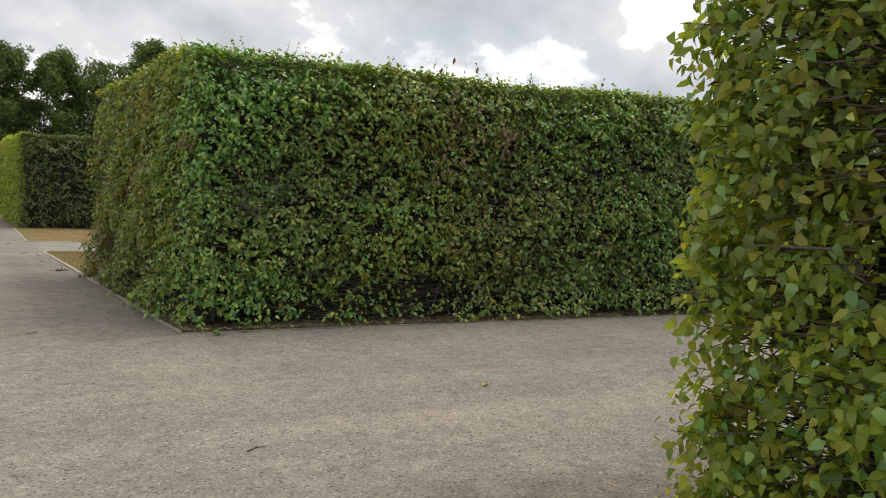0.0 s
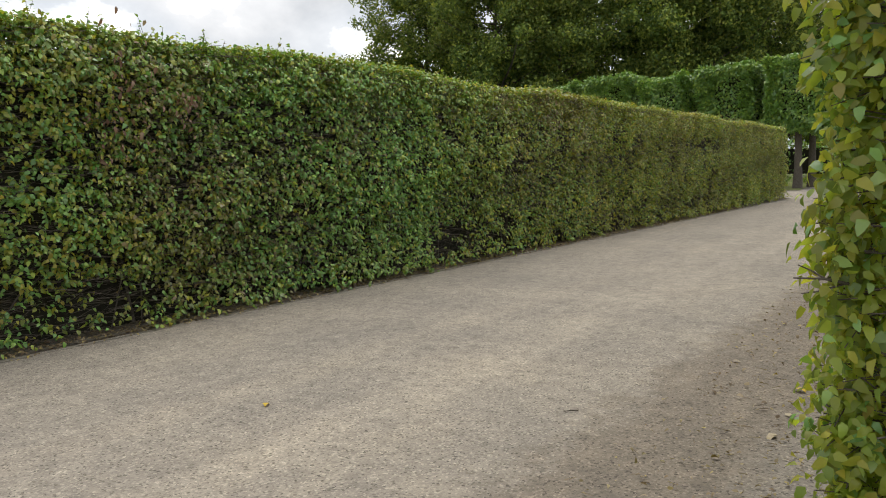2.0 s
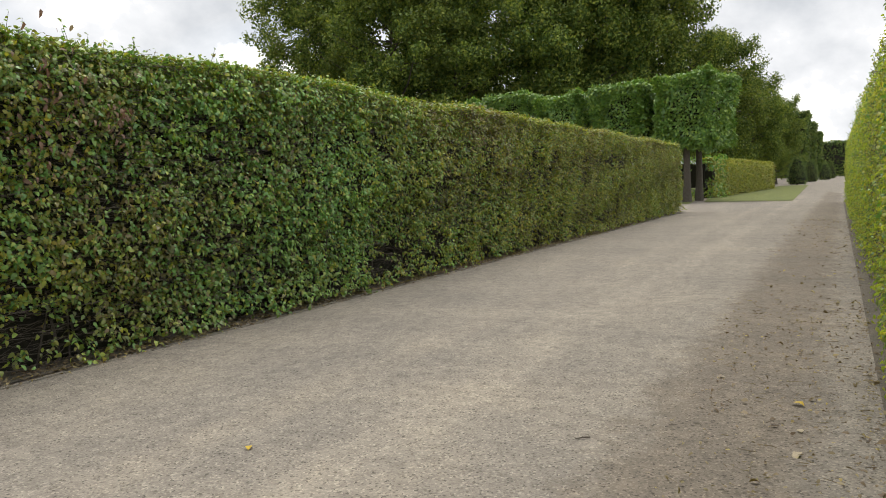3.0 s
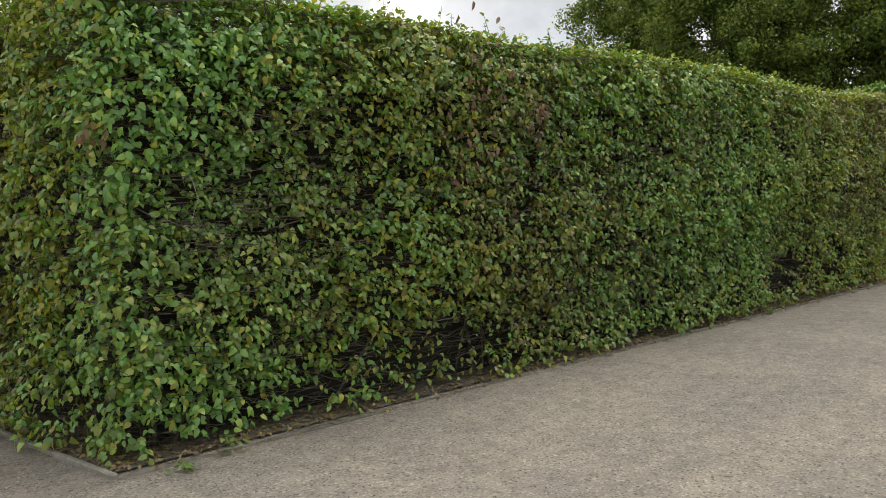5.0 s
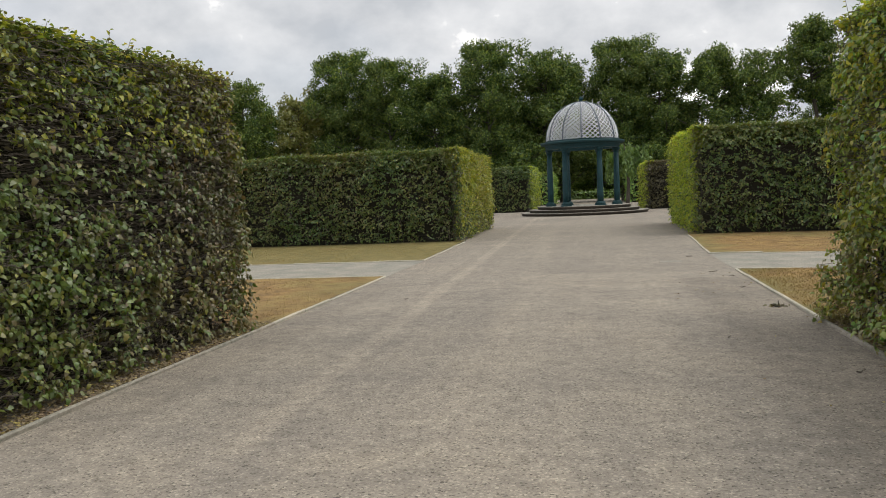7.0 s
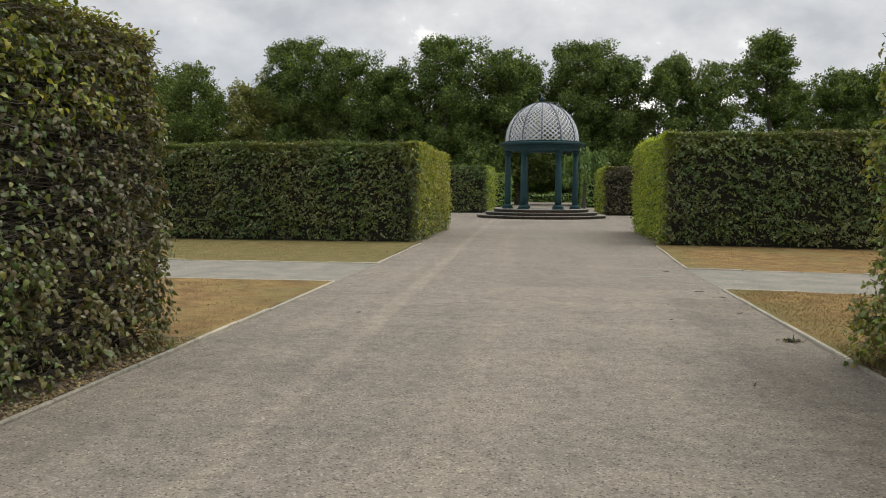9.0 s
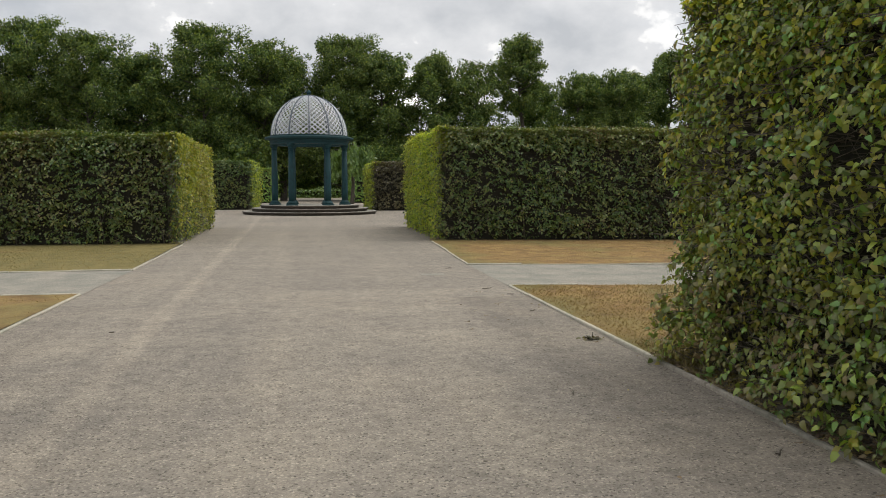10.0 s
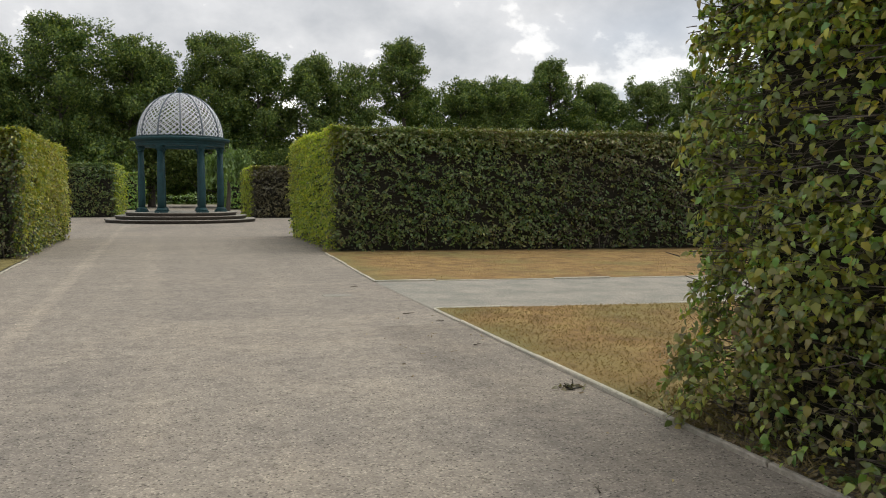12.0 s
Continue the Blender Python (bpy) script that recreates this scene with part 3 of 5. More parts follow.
def corner_thin(p):
    """Where the corner hedge has lost its leaves."""
    return (0.75 * np.clip((p[:, 0] - 9) / 5, 0, 1) * (0.25 + waves(p * [1, 1, 1.4], 9.0, 95)) + 1.1 * blob(p, 7.3, -11, 0.95, 0.55, 9, 0.42) + 0.9 * blob(p, 6.9, -11, 1.5, 0.8, 9, 0.7) + 0.85 * blob(p, 6.0, -11, 2.75, 0.7, 9, 0.35)
            + 0.75 * blob(p, 4.9, -10.9, 0.35, 1.3, 9, 0.35) + 0.6 * blob(p, 8.5, -11.3, 0.3, 2.5, 9, 0.3)
            + 0.55 * blob(p, 3.1, -7.9, 0.9, 0.5, 1.5, 0.6) + 0.4 * blob(p, 3.1, -7.4, 2.1, 0.5, 1.5, 0.6))


# corner hedge between the axis path and the cross road
corner_hedge = hedge([(3.07, -10.58), (37.6, on(37.6, 3.07, -10.58)), (37.75, on(37.6, 3.2, -9.4)), (4.3, -9.55), (4.3, -4.85), (3.07, -4.85)], 2.96,
      [860, 500, 150, 150, 560, 800], "tall green and yellowing hornbeam hedge, loosely clipped, beside the gravel path", 11,
      fade=near_fade(9, 26, 0.72), other=(corner_turning, turning_leaf, brown_leaf, gold_leaf, olive_leaf), bare=0.20, leaf=0.065, thick=1.6, flare=0.2, sprigs=1.6, gappy=0.27, twiggy=0.34,
      rough_face=1.25, thin_at=corner_thin)
# hedge across the road, whose end the walk begins beside
gate_hedge = hedge([(2.84, -17.14), (2.84, -24.0), (4.0, -24.0), (4.0, -18.4), (46.0, on(46, 4.0, -18.4)), (46.0, on(46, 2.84, -17.14))], 3.0,
      [620, 90, 130, 150, 200, 780], "yellow-green hornbeam hedge with bare twigs at its gravel edge", 23, mat=sunny_leaf,
      fade=near_fade(3.5, 9, 0.12), radius=0.1, rough_face=0.7, bare=0.05, leaf=0.053, thick=3.5, stems=False, loose=0.85, flare=0.02, gappy=0.32,
      other=(lambda e, p, g: np.where(g.uniform(size=len(e)) < 0.08 + 0.15 * waves(p, 2.2, 91), 1, 0) + (g.uniform(size=len(e)) < 0.06), hedge_leaf, gold_leaf))
# its counterpart on the other side of the axis path
hedge([(-3.2, -9.5), (-3.2, -4.95), (-4.3, -4.95), (-4.3, -8.3), (-14.0, -6.9), (-14.0, -7.95)], 2.86,
      [760, 640, 150, 130, 150, 200], "browning hornbeam hedge with bare twigs low down, beside the path", 37, mat=olive_leaf, flare=0.16, bare=0.22, leaf=0.064, thick=1.55, gappy=0.3, rough_face=1.2,
      twiggy=0.75, thin_at=lambda p: 1.45 * blob(p, -3.2, -6.0, 1.0, 2.0, 1.6, 1.15) + 0.5 * blob(p, -3.2, -8.6, 0.5, 2.0, 0.8, 0.5),
      other=(lambda e, p, g: np.where(g.uniform(size=len(e)) < np.clip(0.10 + (p[:, 1] + 8.3) / 3.0 - 0.25 * (p[:, 2] > 2.2), 0.08, 0.8), 1, 0) + 2 * ((p[:, 2] > 2.0) & (g.uniform(size=len(e)) < 0.42)).astype(int), dim_leaf, gold_leaf, gold_leaf))
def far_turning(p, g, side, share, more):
    """Leaves of the far hedges: 0 green darkened as shade, 1 the brightened yellower end face, 2 reddish, 3 olive."""
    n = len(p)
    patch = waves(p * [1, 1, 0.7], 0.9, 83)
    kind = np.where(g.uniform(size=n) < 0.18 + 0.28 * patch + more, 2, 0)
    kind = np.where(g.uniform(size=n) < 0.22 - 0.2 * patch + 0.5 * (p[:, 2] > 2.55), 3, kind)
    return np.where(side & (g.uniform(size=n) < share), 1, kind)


# the two beyond the narrow cross path; daylight contrast put into leaf colours
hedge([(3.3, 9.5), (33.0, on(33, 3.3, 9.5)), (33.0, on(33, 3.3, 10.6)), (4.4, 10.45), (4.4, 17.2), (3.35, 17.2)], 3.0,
      [520, 100, 100, 100, 300, 560], "dense clipped hornbeam hedge with a dark shaded front behind dry lawn", 41, fine=False, leaf=0.082, sprigs=0.4, rough_face=0.9, radius=0.16, gappy=0.55, mat=shade_leaf, thick=1.6, flare=-0.05,
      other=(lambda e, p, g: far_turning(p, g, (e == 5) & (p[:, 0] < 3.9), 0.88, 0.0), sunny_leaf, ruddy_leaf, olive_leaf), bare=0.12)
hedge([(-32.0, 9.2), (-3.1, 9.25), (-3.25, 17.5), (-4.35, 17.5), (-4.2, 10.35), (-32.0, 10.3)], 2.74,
      [520, 560, 300, 100, 100, 100], "dense clipped hornbeam hedge with a dark shaded front behind lawn", 43, fine=False, leaf=0.082, sprigs=0.4, rough_face=0.9, radius=0.16, gappy=0.55, mat=shade_leaf, thick=1.6, flare=-0.05,
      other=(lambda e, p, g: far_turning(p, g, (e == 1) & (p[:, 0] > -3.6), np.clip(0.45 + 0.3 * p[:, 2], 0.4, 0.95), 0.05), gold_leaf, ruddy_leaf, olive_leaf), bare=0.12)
# smaller ones round the temple; fall of light put into the leaf colours
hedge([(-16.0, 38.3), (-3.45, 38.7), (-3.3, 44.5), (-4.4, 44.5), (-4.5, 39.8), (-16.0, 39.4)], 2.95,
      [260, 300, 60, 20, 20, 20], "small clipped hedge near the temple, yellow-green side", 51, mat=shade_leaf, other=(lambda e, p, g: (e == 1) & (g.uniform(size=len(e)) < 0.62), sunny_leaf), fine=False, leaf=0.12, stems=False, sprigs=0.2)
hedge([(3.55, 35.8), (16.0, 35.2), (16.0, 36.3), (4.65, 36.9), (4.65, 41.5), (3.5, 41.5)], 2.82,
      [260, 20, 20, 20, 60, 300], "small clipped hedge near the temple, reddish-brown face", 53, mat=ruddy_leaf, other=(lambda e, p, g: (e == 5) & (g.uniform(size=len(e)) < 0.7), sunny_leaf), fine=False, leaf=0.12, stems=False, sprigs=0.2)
hedge([(-12.0, 57.5), (-3.1, 57.5), (-3.1, 63.0), (-4.2, 63.0), (-4.2, 58.6), (-12.0, 58.6)], 2.9,
      [180, 200, 20, 20, 20, 20], "low clipped hedge far behind the temple", 55, fine=False, leaf=0.15, stems=False, sprigs=0.0)
hedge([(3.4, 57.5), (14.0, 57.5), (14.0, 58.6), (4.5, 58.6), (4.5, 63.0), (3.4, 63.0)], 2.9,
      [180, 20, 20, 20, 20, 200], "low clipped hedge far behind the temple", 57, fine=False, leaf=0.15, stems=False, sprigs=0.0)
# along the cross road, far off
hedge([(59.0, -17.0), (94.0, -23.6), (94.2, -22.4), (59.2, -15.8)], 2.8,
      [170, 120, 20, 120], "bright green clipped hedge beside a grass verge", 59, fine=False, leaf=0.17, mat=gold_leaf, stems=False, sprigs=0.0)


# ---- ground ----
def sheet(name, corners, z, mat, label, category):
    bm = bmesh.new()
    bm.faces.new([bm.verts.new((x, y, z)) for x, y in corners])
    ob = part(name, bm, mat, None, label)
    return tagged(ob, category=category, kind="structure")


sheet("ground", [(-400, -400), (500, -400), (500, 500), (-400, 500)], 0.0, gravel, "pale grey compacted gravel ground", "ground")
sheet("lawn_1", [(3.03, -5.3), (3.03, -0.03), (34, on(34, 3, 0.0)), (34, on(34, 3, -5.3))], 0.022, dry_turf, "sun-dried tan lawn edged with kerbs", "lawn")
sheet("lawn_2", [(3.03, 3.2), (3.3, 10.4), (34, on(34, 3.3, 10.4)), (34, on(34, 3.03, 3.2))], 0.022, dry_turf, "sun-dried tan lawn before a hedge", "lawn")
sheet("lawn_3", [(-3.03, 0.0), (-3.03, -5.4), (-34, -5.4), (-34, 0.0)], 0.022, dry_turf, "sun-dried tan lawn edged with kerbs", "lawn")
sheet("lawn_4", [(-3.03, 3.15), (-34, 3.05), (-34, 10.2), (-3.2, 10.2)], 0.022, half_turf, "half-green dry lawn before a hedge", "lawn")
sheet("lawn_5", [(50.5, -16.4), (49.8, -21.2), (114.0, -29.3), (114.0, -26.0), (59, -16.6)], 0.022, green_turf, "green grass verge beside the road", "lawn")
sheet("lawn_6", [(-120, 84), (120, 84), (120, 300), (-120, 300)], 0.022, green_turf, "grass beyond the end of the path", "lawn")
sheet("lawn_7", [(-120, 63.5), (-5, 63.5), (-5, 84), (-120, 84)], 0.022, green_turf, "shaded grass under trees", "lawn")
sheet("lawn_8", [(5, 63.5), (120, 63.5), (120, 84), (5, 84)], 0.022, green_turf, "shaded grass under trees", "lawn")
sheet("lawn_9", [(48, -15.6), (58, -16.0), (130, -24), (130, 60), (48, 60)], 0.02, green_turf, "shaded grass under park trees", "lawn")
chippings = soil_material("pale_chippings", (0.18, 0.163, 0.145), (0.41, 0.378, 0.335), 34.0)
sheet("path_1", [(2.99, 0.03), (2.99, 3.15), (34, on(34, 3, 3.15)), (34, on(34, 3, 0.03))], 0.004, chippings, "narrow path of pale grey chippings between kerbs", "path")
sheet("path_2", [(-2.99, 0.03), (-34, 0.05), (-34, 3.02), (-2.99, 3.12)], 0.004, chippings, "narrow path of pale grey chippings between kerbs", "path")
sheet("hedge_bed_1", [(3.03, -10.6), (37.8, on(37.8, 3.03, -10.6)), (37.8, on(37.8, 3.03, -9.3)), (4.4, -9.4), (4.4, -4.6), (3.03, -4.6)], 0.012, litter_soil, "bare soil and leaf litter under a hedge", "soil")
sheet("hedge_bed_2", [(-3.03, -9.6), (-3.03, -4.8), (-4.5, -4.8), (-4.5, -8.2), (-14, -6.8), (-14, -8.1)], 0.012, litter_soil, "bare soil and leaf litter under a hedge", "soil")
sheet("hedge_bed_3", [(3.05, -17.1), (3.05, -24), (4.3, -24), (4.3, -18.3), (46, on(46, 4.3, -18.3)), (46, on(46, 3.05, -17.1))], 0.012, litter_soil, "bare soil under a hedge", "soil")


def kerb_run(name, a, b, width=0.042, height=0.03, piece=1.0, mat=None, label="low pale concrete edging, weathered and half sunk in gravel"):
    """A low edging of stones laid end to end."""
    run = tagged(new(name), label, "kerb", kind="structure")
    a, b = Vector((*a, 0)), Vector((*b, 0))
    length = (b - a).length
    turn = math.atan2(b.y - a.y, b.x - a.x)
    run.matrix_world = Matrix.Translation(a) @ Matrix.Rotation(turn, 4, "Z")
    count = min(40, max(1, round(length / piece)))
    step = length / count
    g = random.Random(int(length * 100))
    bm = bmesh.new()
    bmesh.ops.create_cube(bm, size=1.0)
    bmesh.ops.scale(bm, vec=(step - 0.008, width, height + 0.06), verts=bm.verts)
    bmesh.ops.bevel(bm, geom=bm.edges[:], offset=0.008, segments=1, affect="EDGES")
    me = bpy.data.meshes.new("kerb_stone")
    bm.to_mesh(me)
    bm.free()
    me.materials.append(mat or kerb_mat)
    for k in range(count):
        stone = new("kerb_stone", me)
        stone.parent = run
        stone.matrix_local = pose((k + 0.5) * step, g.uniform(-0.006, 0.006), height / 2 - 0.03 + g.uniform(-0.012, 0.006), g.uniform(-2, 2), g.uniform(-0.3, 0.3), g.uniform(-0.3, 0.3))
    return run


kerb_run("kerb_1", (3.0, -5.0), (3.0, 0.0))
kerb_run("kerb_10", (3.0, -10.68), (3.0, -5.0), mat=worn_kerb, label="low grey concrete edging, weathered, half sunk in gravel")
kerb_run("kerb_2", (3.0, 0.0), (34, on(34, 3, 0)))
kerb_run("kerb_3", (3.0, 3.2), (3.25, 9.4))
kerb_run("kerb_4", (3.0, 3.18), (34, on(34, 3, 3.18)))
kerb_run("kerb_5", (-3.0, -5.0), (-3.0, 0.0))
kerb_run("kerb_11", (-3.0, -9.5), (-3.0, -5.0), mat=worn_kerb, label="low grey concrete edging, weathered, half sunk in gravel")
kerb_run("kerb_6", (-3.0, 0.0), (-34, 0.02))
kerb_run("kerb_7", (-3.0, 3.15), (-3.1, 9.2))
kerb_run("kerb_8", (-3.0, 3.15), (-34, 3.05))
kerb_run("kerb_9", (3.0, -10.68), (37.5, on(37.5, 3, -10.68)), 0.06, 0.012, 1.0, old_kerb, "dark weathered edging half sunk in gravel along the road")


# ---- temple ----
def lathe(bm, profile, sides=48, centre=(0, 0)):
    rings = []
    for r, z in profile:
        rings.append([bm.verts.new((centre[0] + r * math.cos(2 * math.pi * k / sides), centre[1] + r * math.sin(2 * math.pi * k / sides), z)) for k in range(sides)])
    for a, b in zip(rings, rings[1:]):
        for k in range(sides):
            bm.faces.new((a[k], a[(k + 1) % sides], b[(k + 1) % sides], b[k]))
    bm.faces.new(rings[0][::-1])
    bm.faces.new(rings[-1])


def temple(x, y):
    t = tagged(new("garden_temple"), "round garden temple, dark teal columns, white lattice dome, stone steps", "pavilion")
    t.location = (x, y, 0)
    for r, z0, z1 in ((3.54, 0.0, 0.15), (3.08, 0.15, 0.31), (2.62, 0.31, 0.47)):
        bm = bmesh.new()
        lathe(bm, [(r - 0.05, z0), (r - 0.05, z1 - 0.06), (r, z1 - 0.05), (r, z1 - 0.012), (r - 0.012, z1)], 72)
        step = part("step", bm, step_mat, t, "worn dark stone step", True)
        step.data.materials.append(tread_mat)
        for p in step.data.polygons:
            p.use_smooth = len(p.vertices) == 4 and abs(p.normal.z) < 0.5
            if p.normal.z > 0.9 and len(p.vertices) > 4:
                p.material_index = 1
    for k in range(6):
        a = radians(60 * k)
        cx, cy = 1.84 * math.cos(a), 1.84 * math.sin(a)
        bm = bmesh.new()
        lathe(bm, [(0.165, 0.66), (0.17, 1.2), (0.165, 1.8), (0.135, 3.38)], 20, (cx, cy))
        col = part("column", bm, teal, t, "dark teal tapered column", True)
        bm = bmesh.new()
        lathe(bm, [(0.31, 0.47), (0.31, 0.535), (0.27, 0.55), (0.28, 0.60), (0.23, 0.62), (0.215, 0.66), (0.175, 0.70)], 20, (cx, cy))
        part("base", bm, teal, col)
        bm = bmesh.new()
        lathe(bm, [(0.14, 3.37), (0.165, 3.39), (0.165, 3.42), (0.145, 3.44), (0.19, 3.52), (0.22, 3.54), (0.22, 3.62)], 20, (cx, cy))
        part("capital", bm, teal, col)
    bm = bmesh.new()
    prof = [(1.62, 3.62), (2.04, 3.62), (2.04, 3.73), (2.08, 3.75), (2.08, 3.83), (2.16, 3.87), (2.31, 3.90), (2.33, 3.97), (2.31, 4.01), (2.06, 4.04), (2.06, 4.10), (1.62, 4.10)]
    rings = [[bm.verts.new((r * math.cos(2 * math.pi * k / 72), r * math.sin(2 * math.pi * k / 72), z)) for k in range(72)] for r, z in prof]
    for a, b in zip(rings, rings[1:] + rings[:1]):
        for k in range(72):
            bm.faces.new((a[k], a[(k + 1) % 72], b[(k + 1) % 72], b[k]))
    part("ring_beam", bm, teal, t, "dark teal moulded ring beam")
    R, z0 = 1.99, 4.10

    def dome(phi, lat, r=R):
        return Vector((r * math.cos(lat) * math.cos(phi), r * math.cos(lat) * math.sin(phi), z0 + r * 1.07 * math.sin(lat)))

    for k in range(12):
        phi = radians(30 * k + 30)
        bm = bmesh.new()
        side = Vector((-math.sin(phi), math.cos(phi), 0))
        last = None
        for j in range(19):
            lat = radians(88) * j / 18
            w = 0.032 * (1 - 0.5 * j / 18)
            ring = [bm.verts.new(dome(phi, lat, R + o) + side * s * w) for o, s in ((-0.03, -1), (0.035, -1), (0.035, 1), (-0.03, 1))]
            if last:
                for q in range(4):
                    bm.faces.new((last[q], last[(q + 1) % 4], ring[(q + 1) % 4], ring[q]))
            last = ring
        part("rib", bm, rib_mat, t, "grey-green metal rib")
    verts, faces = [], []
    strands = 40
    for sense in (-1, 1):
        for k in range(strands):
            base = len(verts)
            for j in range(65):
                lat = radians(82) * j / 64
                phi = 2 * math.pi * k / strands + sense * 2 * math.pi / strands * 12 * (j / 64)
                p, q = dome(phi, lat, R + 0.004 * sense), dome(phi + sense * 0.0351, lat + 0.032, R + 0.004 * sense)
                way = (q - p).normalized()
                o = p - Vector((0, 0, z0))
                side = way.cross(o.normalized()) * (0.018 * max(0.3, math.cos(lat)) + 0.002)
                verts += [p - side, p + side, p - side - o * 0.009, p + side - o * 0.009]
                if j:
                    i = base + 4 * j
                    faces += [(i - 4, i - 3, i + 1, i), (i - 4, i, i + 2, i - 2), (i - 3, i - 1, i + 3, i + 1), (i - 2, i + 2, i + 3, i - 1)]
    mesh_object("lattice", verts, faces, white, t, "white diamond lattice of the dome")
    bm = bmesh.new()
    lathe(bm, [(0.24, 6.17), (0.22, 6.25), (0.10, 6.27), (0.07, 6.30), (0.11, 6.34), (0.13, 6.40), (0.10, 6.47), (0.03, 6.52), (0.004, 6.56)], 20)
    part("finial", bm, teal, t, "dark teal ball finial", True)
    return t


temple(0.0, 31.6)


# ---- trees ----
def tube(points, radii, sides=7):
    pts = np.array(points, float)
    verts, tris = [], []
    for k, p in enumerate(pts):
        way = unit(pts[min(k + 1, len(pts) - 1)] - pts[max(k - 1, 0)])
        u = unit(np.cross(way, [0.3, 1, 0.1]))
        w = np.cross(way, u)
        for j in range(sides):
            a = 2 * math.pi * j / sides
            verts.append(p + radii[k] * (u * math.cos(a) + w * math.sin(a)))
    for k in range(len(pts) - 1):
        for j in range(sides):
            a, b = k * sides + j, k * sides + (j + 1) % sides
            tris += [(a, b, b + sides), (a, b + sides, a + sides)]
    return np.array(verts), np.array(tris)


def tree_model(seed, height, spread, bare, leaf, count, mat, label, trunk=0.22, lean=0.5, gaps=0.5, droop=0.3):
    """A broad-leaved tree: tapered trunk, limbs, and a crown of leaf clumps round the limb ends."""
    g = np.random.default_rng(seed)
    thing = tagged(new("tree"), label, "tree", "park trees")
    n = 9
    zs = np.linspace(0, height * 0.9, n)
    bend = np.cumsum(g.normal(0, 0.12, (n, 2)), 0) * lean
    spine = np.stack([bend[:, 0], bend[:, 1], zs], 1)
    pieces = [tube(spine, np.linspace(trunk, 0.04, n) * (1 + 0.5 * np.exp(-zs * 1.5)))]
    centres, sizes = [], []
    limbs = 54
    for k in range(limbs):
        f = bare + (1 - bare) * (k + 0.5) / limbs
        at = np.array([np.interp(f * height * 0.9, zs, spine[:, j]) for j in range(3)])
        reach = spread * (0.55 + 0.55 * math.sin(math.pi * min(1, (f - bare) / (1 - bare) * 0.82 + 0.15))) * g.uniform(0.65, 1.15)
        a = k * 2.4 + g.normal(0, 0.4)
        tip = at + np.array([math.cos(a) * reach, math.sin(a) * reach, reach * g.uniform(0.1, 0.65)])
        tip[2] = min(tip[2], height * g.uniform(0.9, 0.99))
        mid = (at + tip) / 2 + g.normal(0, 0.25, 3)
        r = max(0.025, trunk * 0.4 * (1 - 0.6 * f))
        pieces.append(tube([at, mid, tip], [r, r * 0.65, r * 0.25], 5))
        for q, size in ((0.35, 0.8), (0.62, 1.0), (0.84, 1.0), (1.0, 0.85)):
            for _ in range(3):
                p = at + (tip - at) * q + g.normal(0, 0.35, 3) * spread * 0.30
                centres.append(p)
                sizes.append(spread * 0.20 * size * g.uniform(0.5, 1.3))
    for _ in range(5):
        centres.append(spine[-1] + g.normal(0, 0.3, 3) * [spread * 0.3, spread * 0.3, 0.5] + [0, 0, height * 0.03])
        sizes.append(spread * 0.27 * g.uniform(0.7, 1.1))
    soup("trunk", *joined(pieces), bark, thing, "dark furrowed trunk and limbs")
    centres, sizes = np.array(centres), np.array(sizes)
    pick = g.choice(len(centres), count, p=sizes ** 2 / (sizes ** 2).sum())
    way = unit(g.normal(size=(count, 3)))
    rad = g.uniform(0, 1, count) ** 0.36
    place = centres[pick] + way * (rad * sizes[pick])[:, None] * [1, 1, 0.85]
    keep = (place[:, 2] > height * bare * 0.75) & (waves(place, 2.6, seed) > -1.0 + gaps * 0.5)
    place, way = place[keep], way[keep]
    m = len(place)
    axis = g.normal(0, 1, (m, 3)) + [[0, 0, -droop]]
    face = g.normal(0, 0.35, (m, 3)) + [[0, 0, 0.55]] + 1.1 * way
    size = leaf * g.uniform(0.6, 1.3, m)
    soup("crown", *leaves_of(place, axis, face, size, size * 0.62, False), mat, thing)
    return thing


line = [
    tree_model(101, 14.5, 3.35, 0.06, 0.20, 58000, park_leaf, "dark green broad-leaved tree in a dense row"),
    tree_model(102, 13.0, 3.05, 0.06, 0.20, 52000, park_leaf, "dark green broad-leaved tree in a dense row"),
    tree_model(103, 15.0, 2.1, 0.55, 0.19, 24000, park_leaf, "tall thin-crowned tree with its trunk showing", 0.28, 1.3, 0.35),
    tree_model(104, 12.0, 2.6, 0.30, 0.19, 26000, park_leaf, "sparse young tree with sky between its limbs", 0.18, 0.8, 0.55),
    tree_model(105, 11.0, 2.6, 0.12, 0.24, 15000, amber_leaf, "tree with leaves turning amber"),
]
shrub = tree_model(106, 5.2, 2.4, 0.03, 0.24, 10000, park_leaf, "bushy green undergrowth below the trees", 0.08, 0.5, 0.2)
used = set()


def plant(model, x, y, s, turn):
    m = Matrix.Translation((x, y, 0)) @ Matrix.Rotation(turn, 4, "Z")
    if model.name in used:
        t = copy_thing(model, m)
    else:
        used.add(model.name)
        model.matrix_basis = m
        t = model
    t.scale = (s, s, s)
    return t


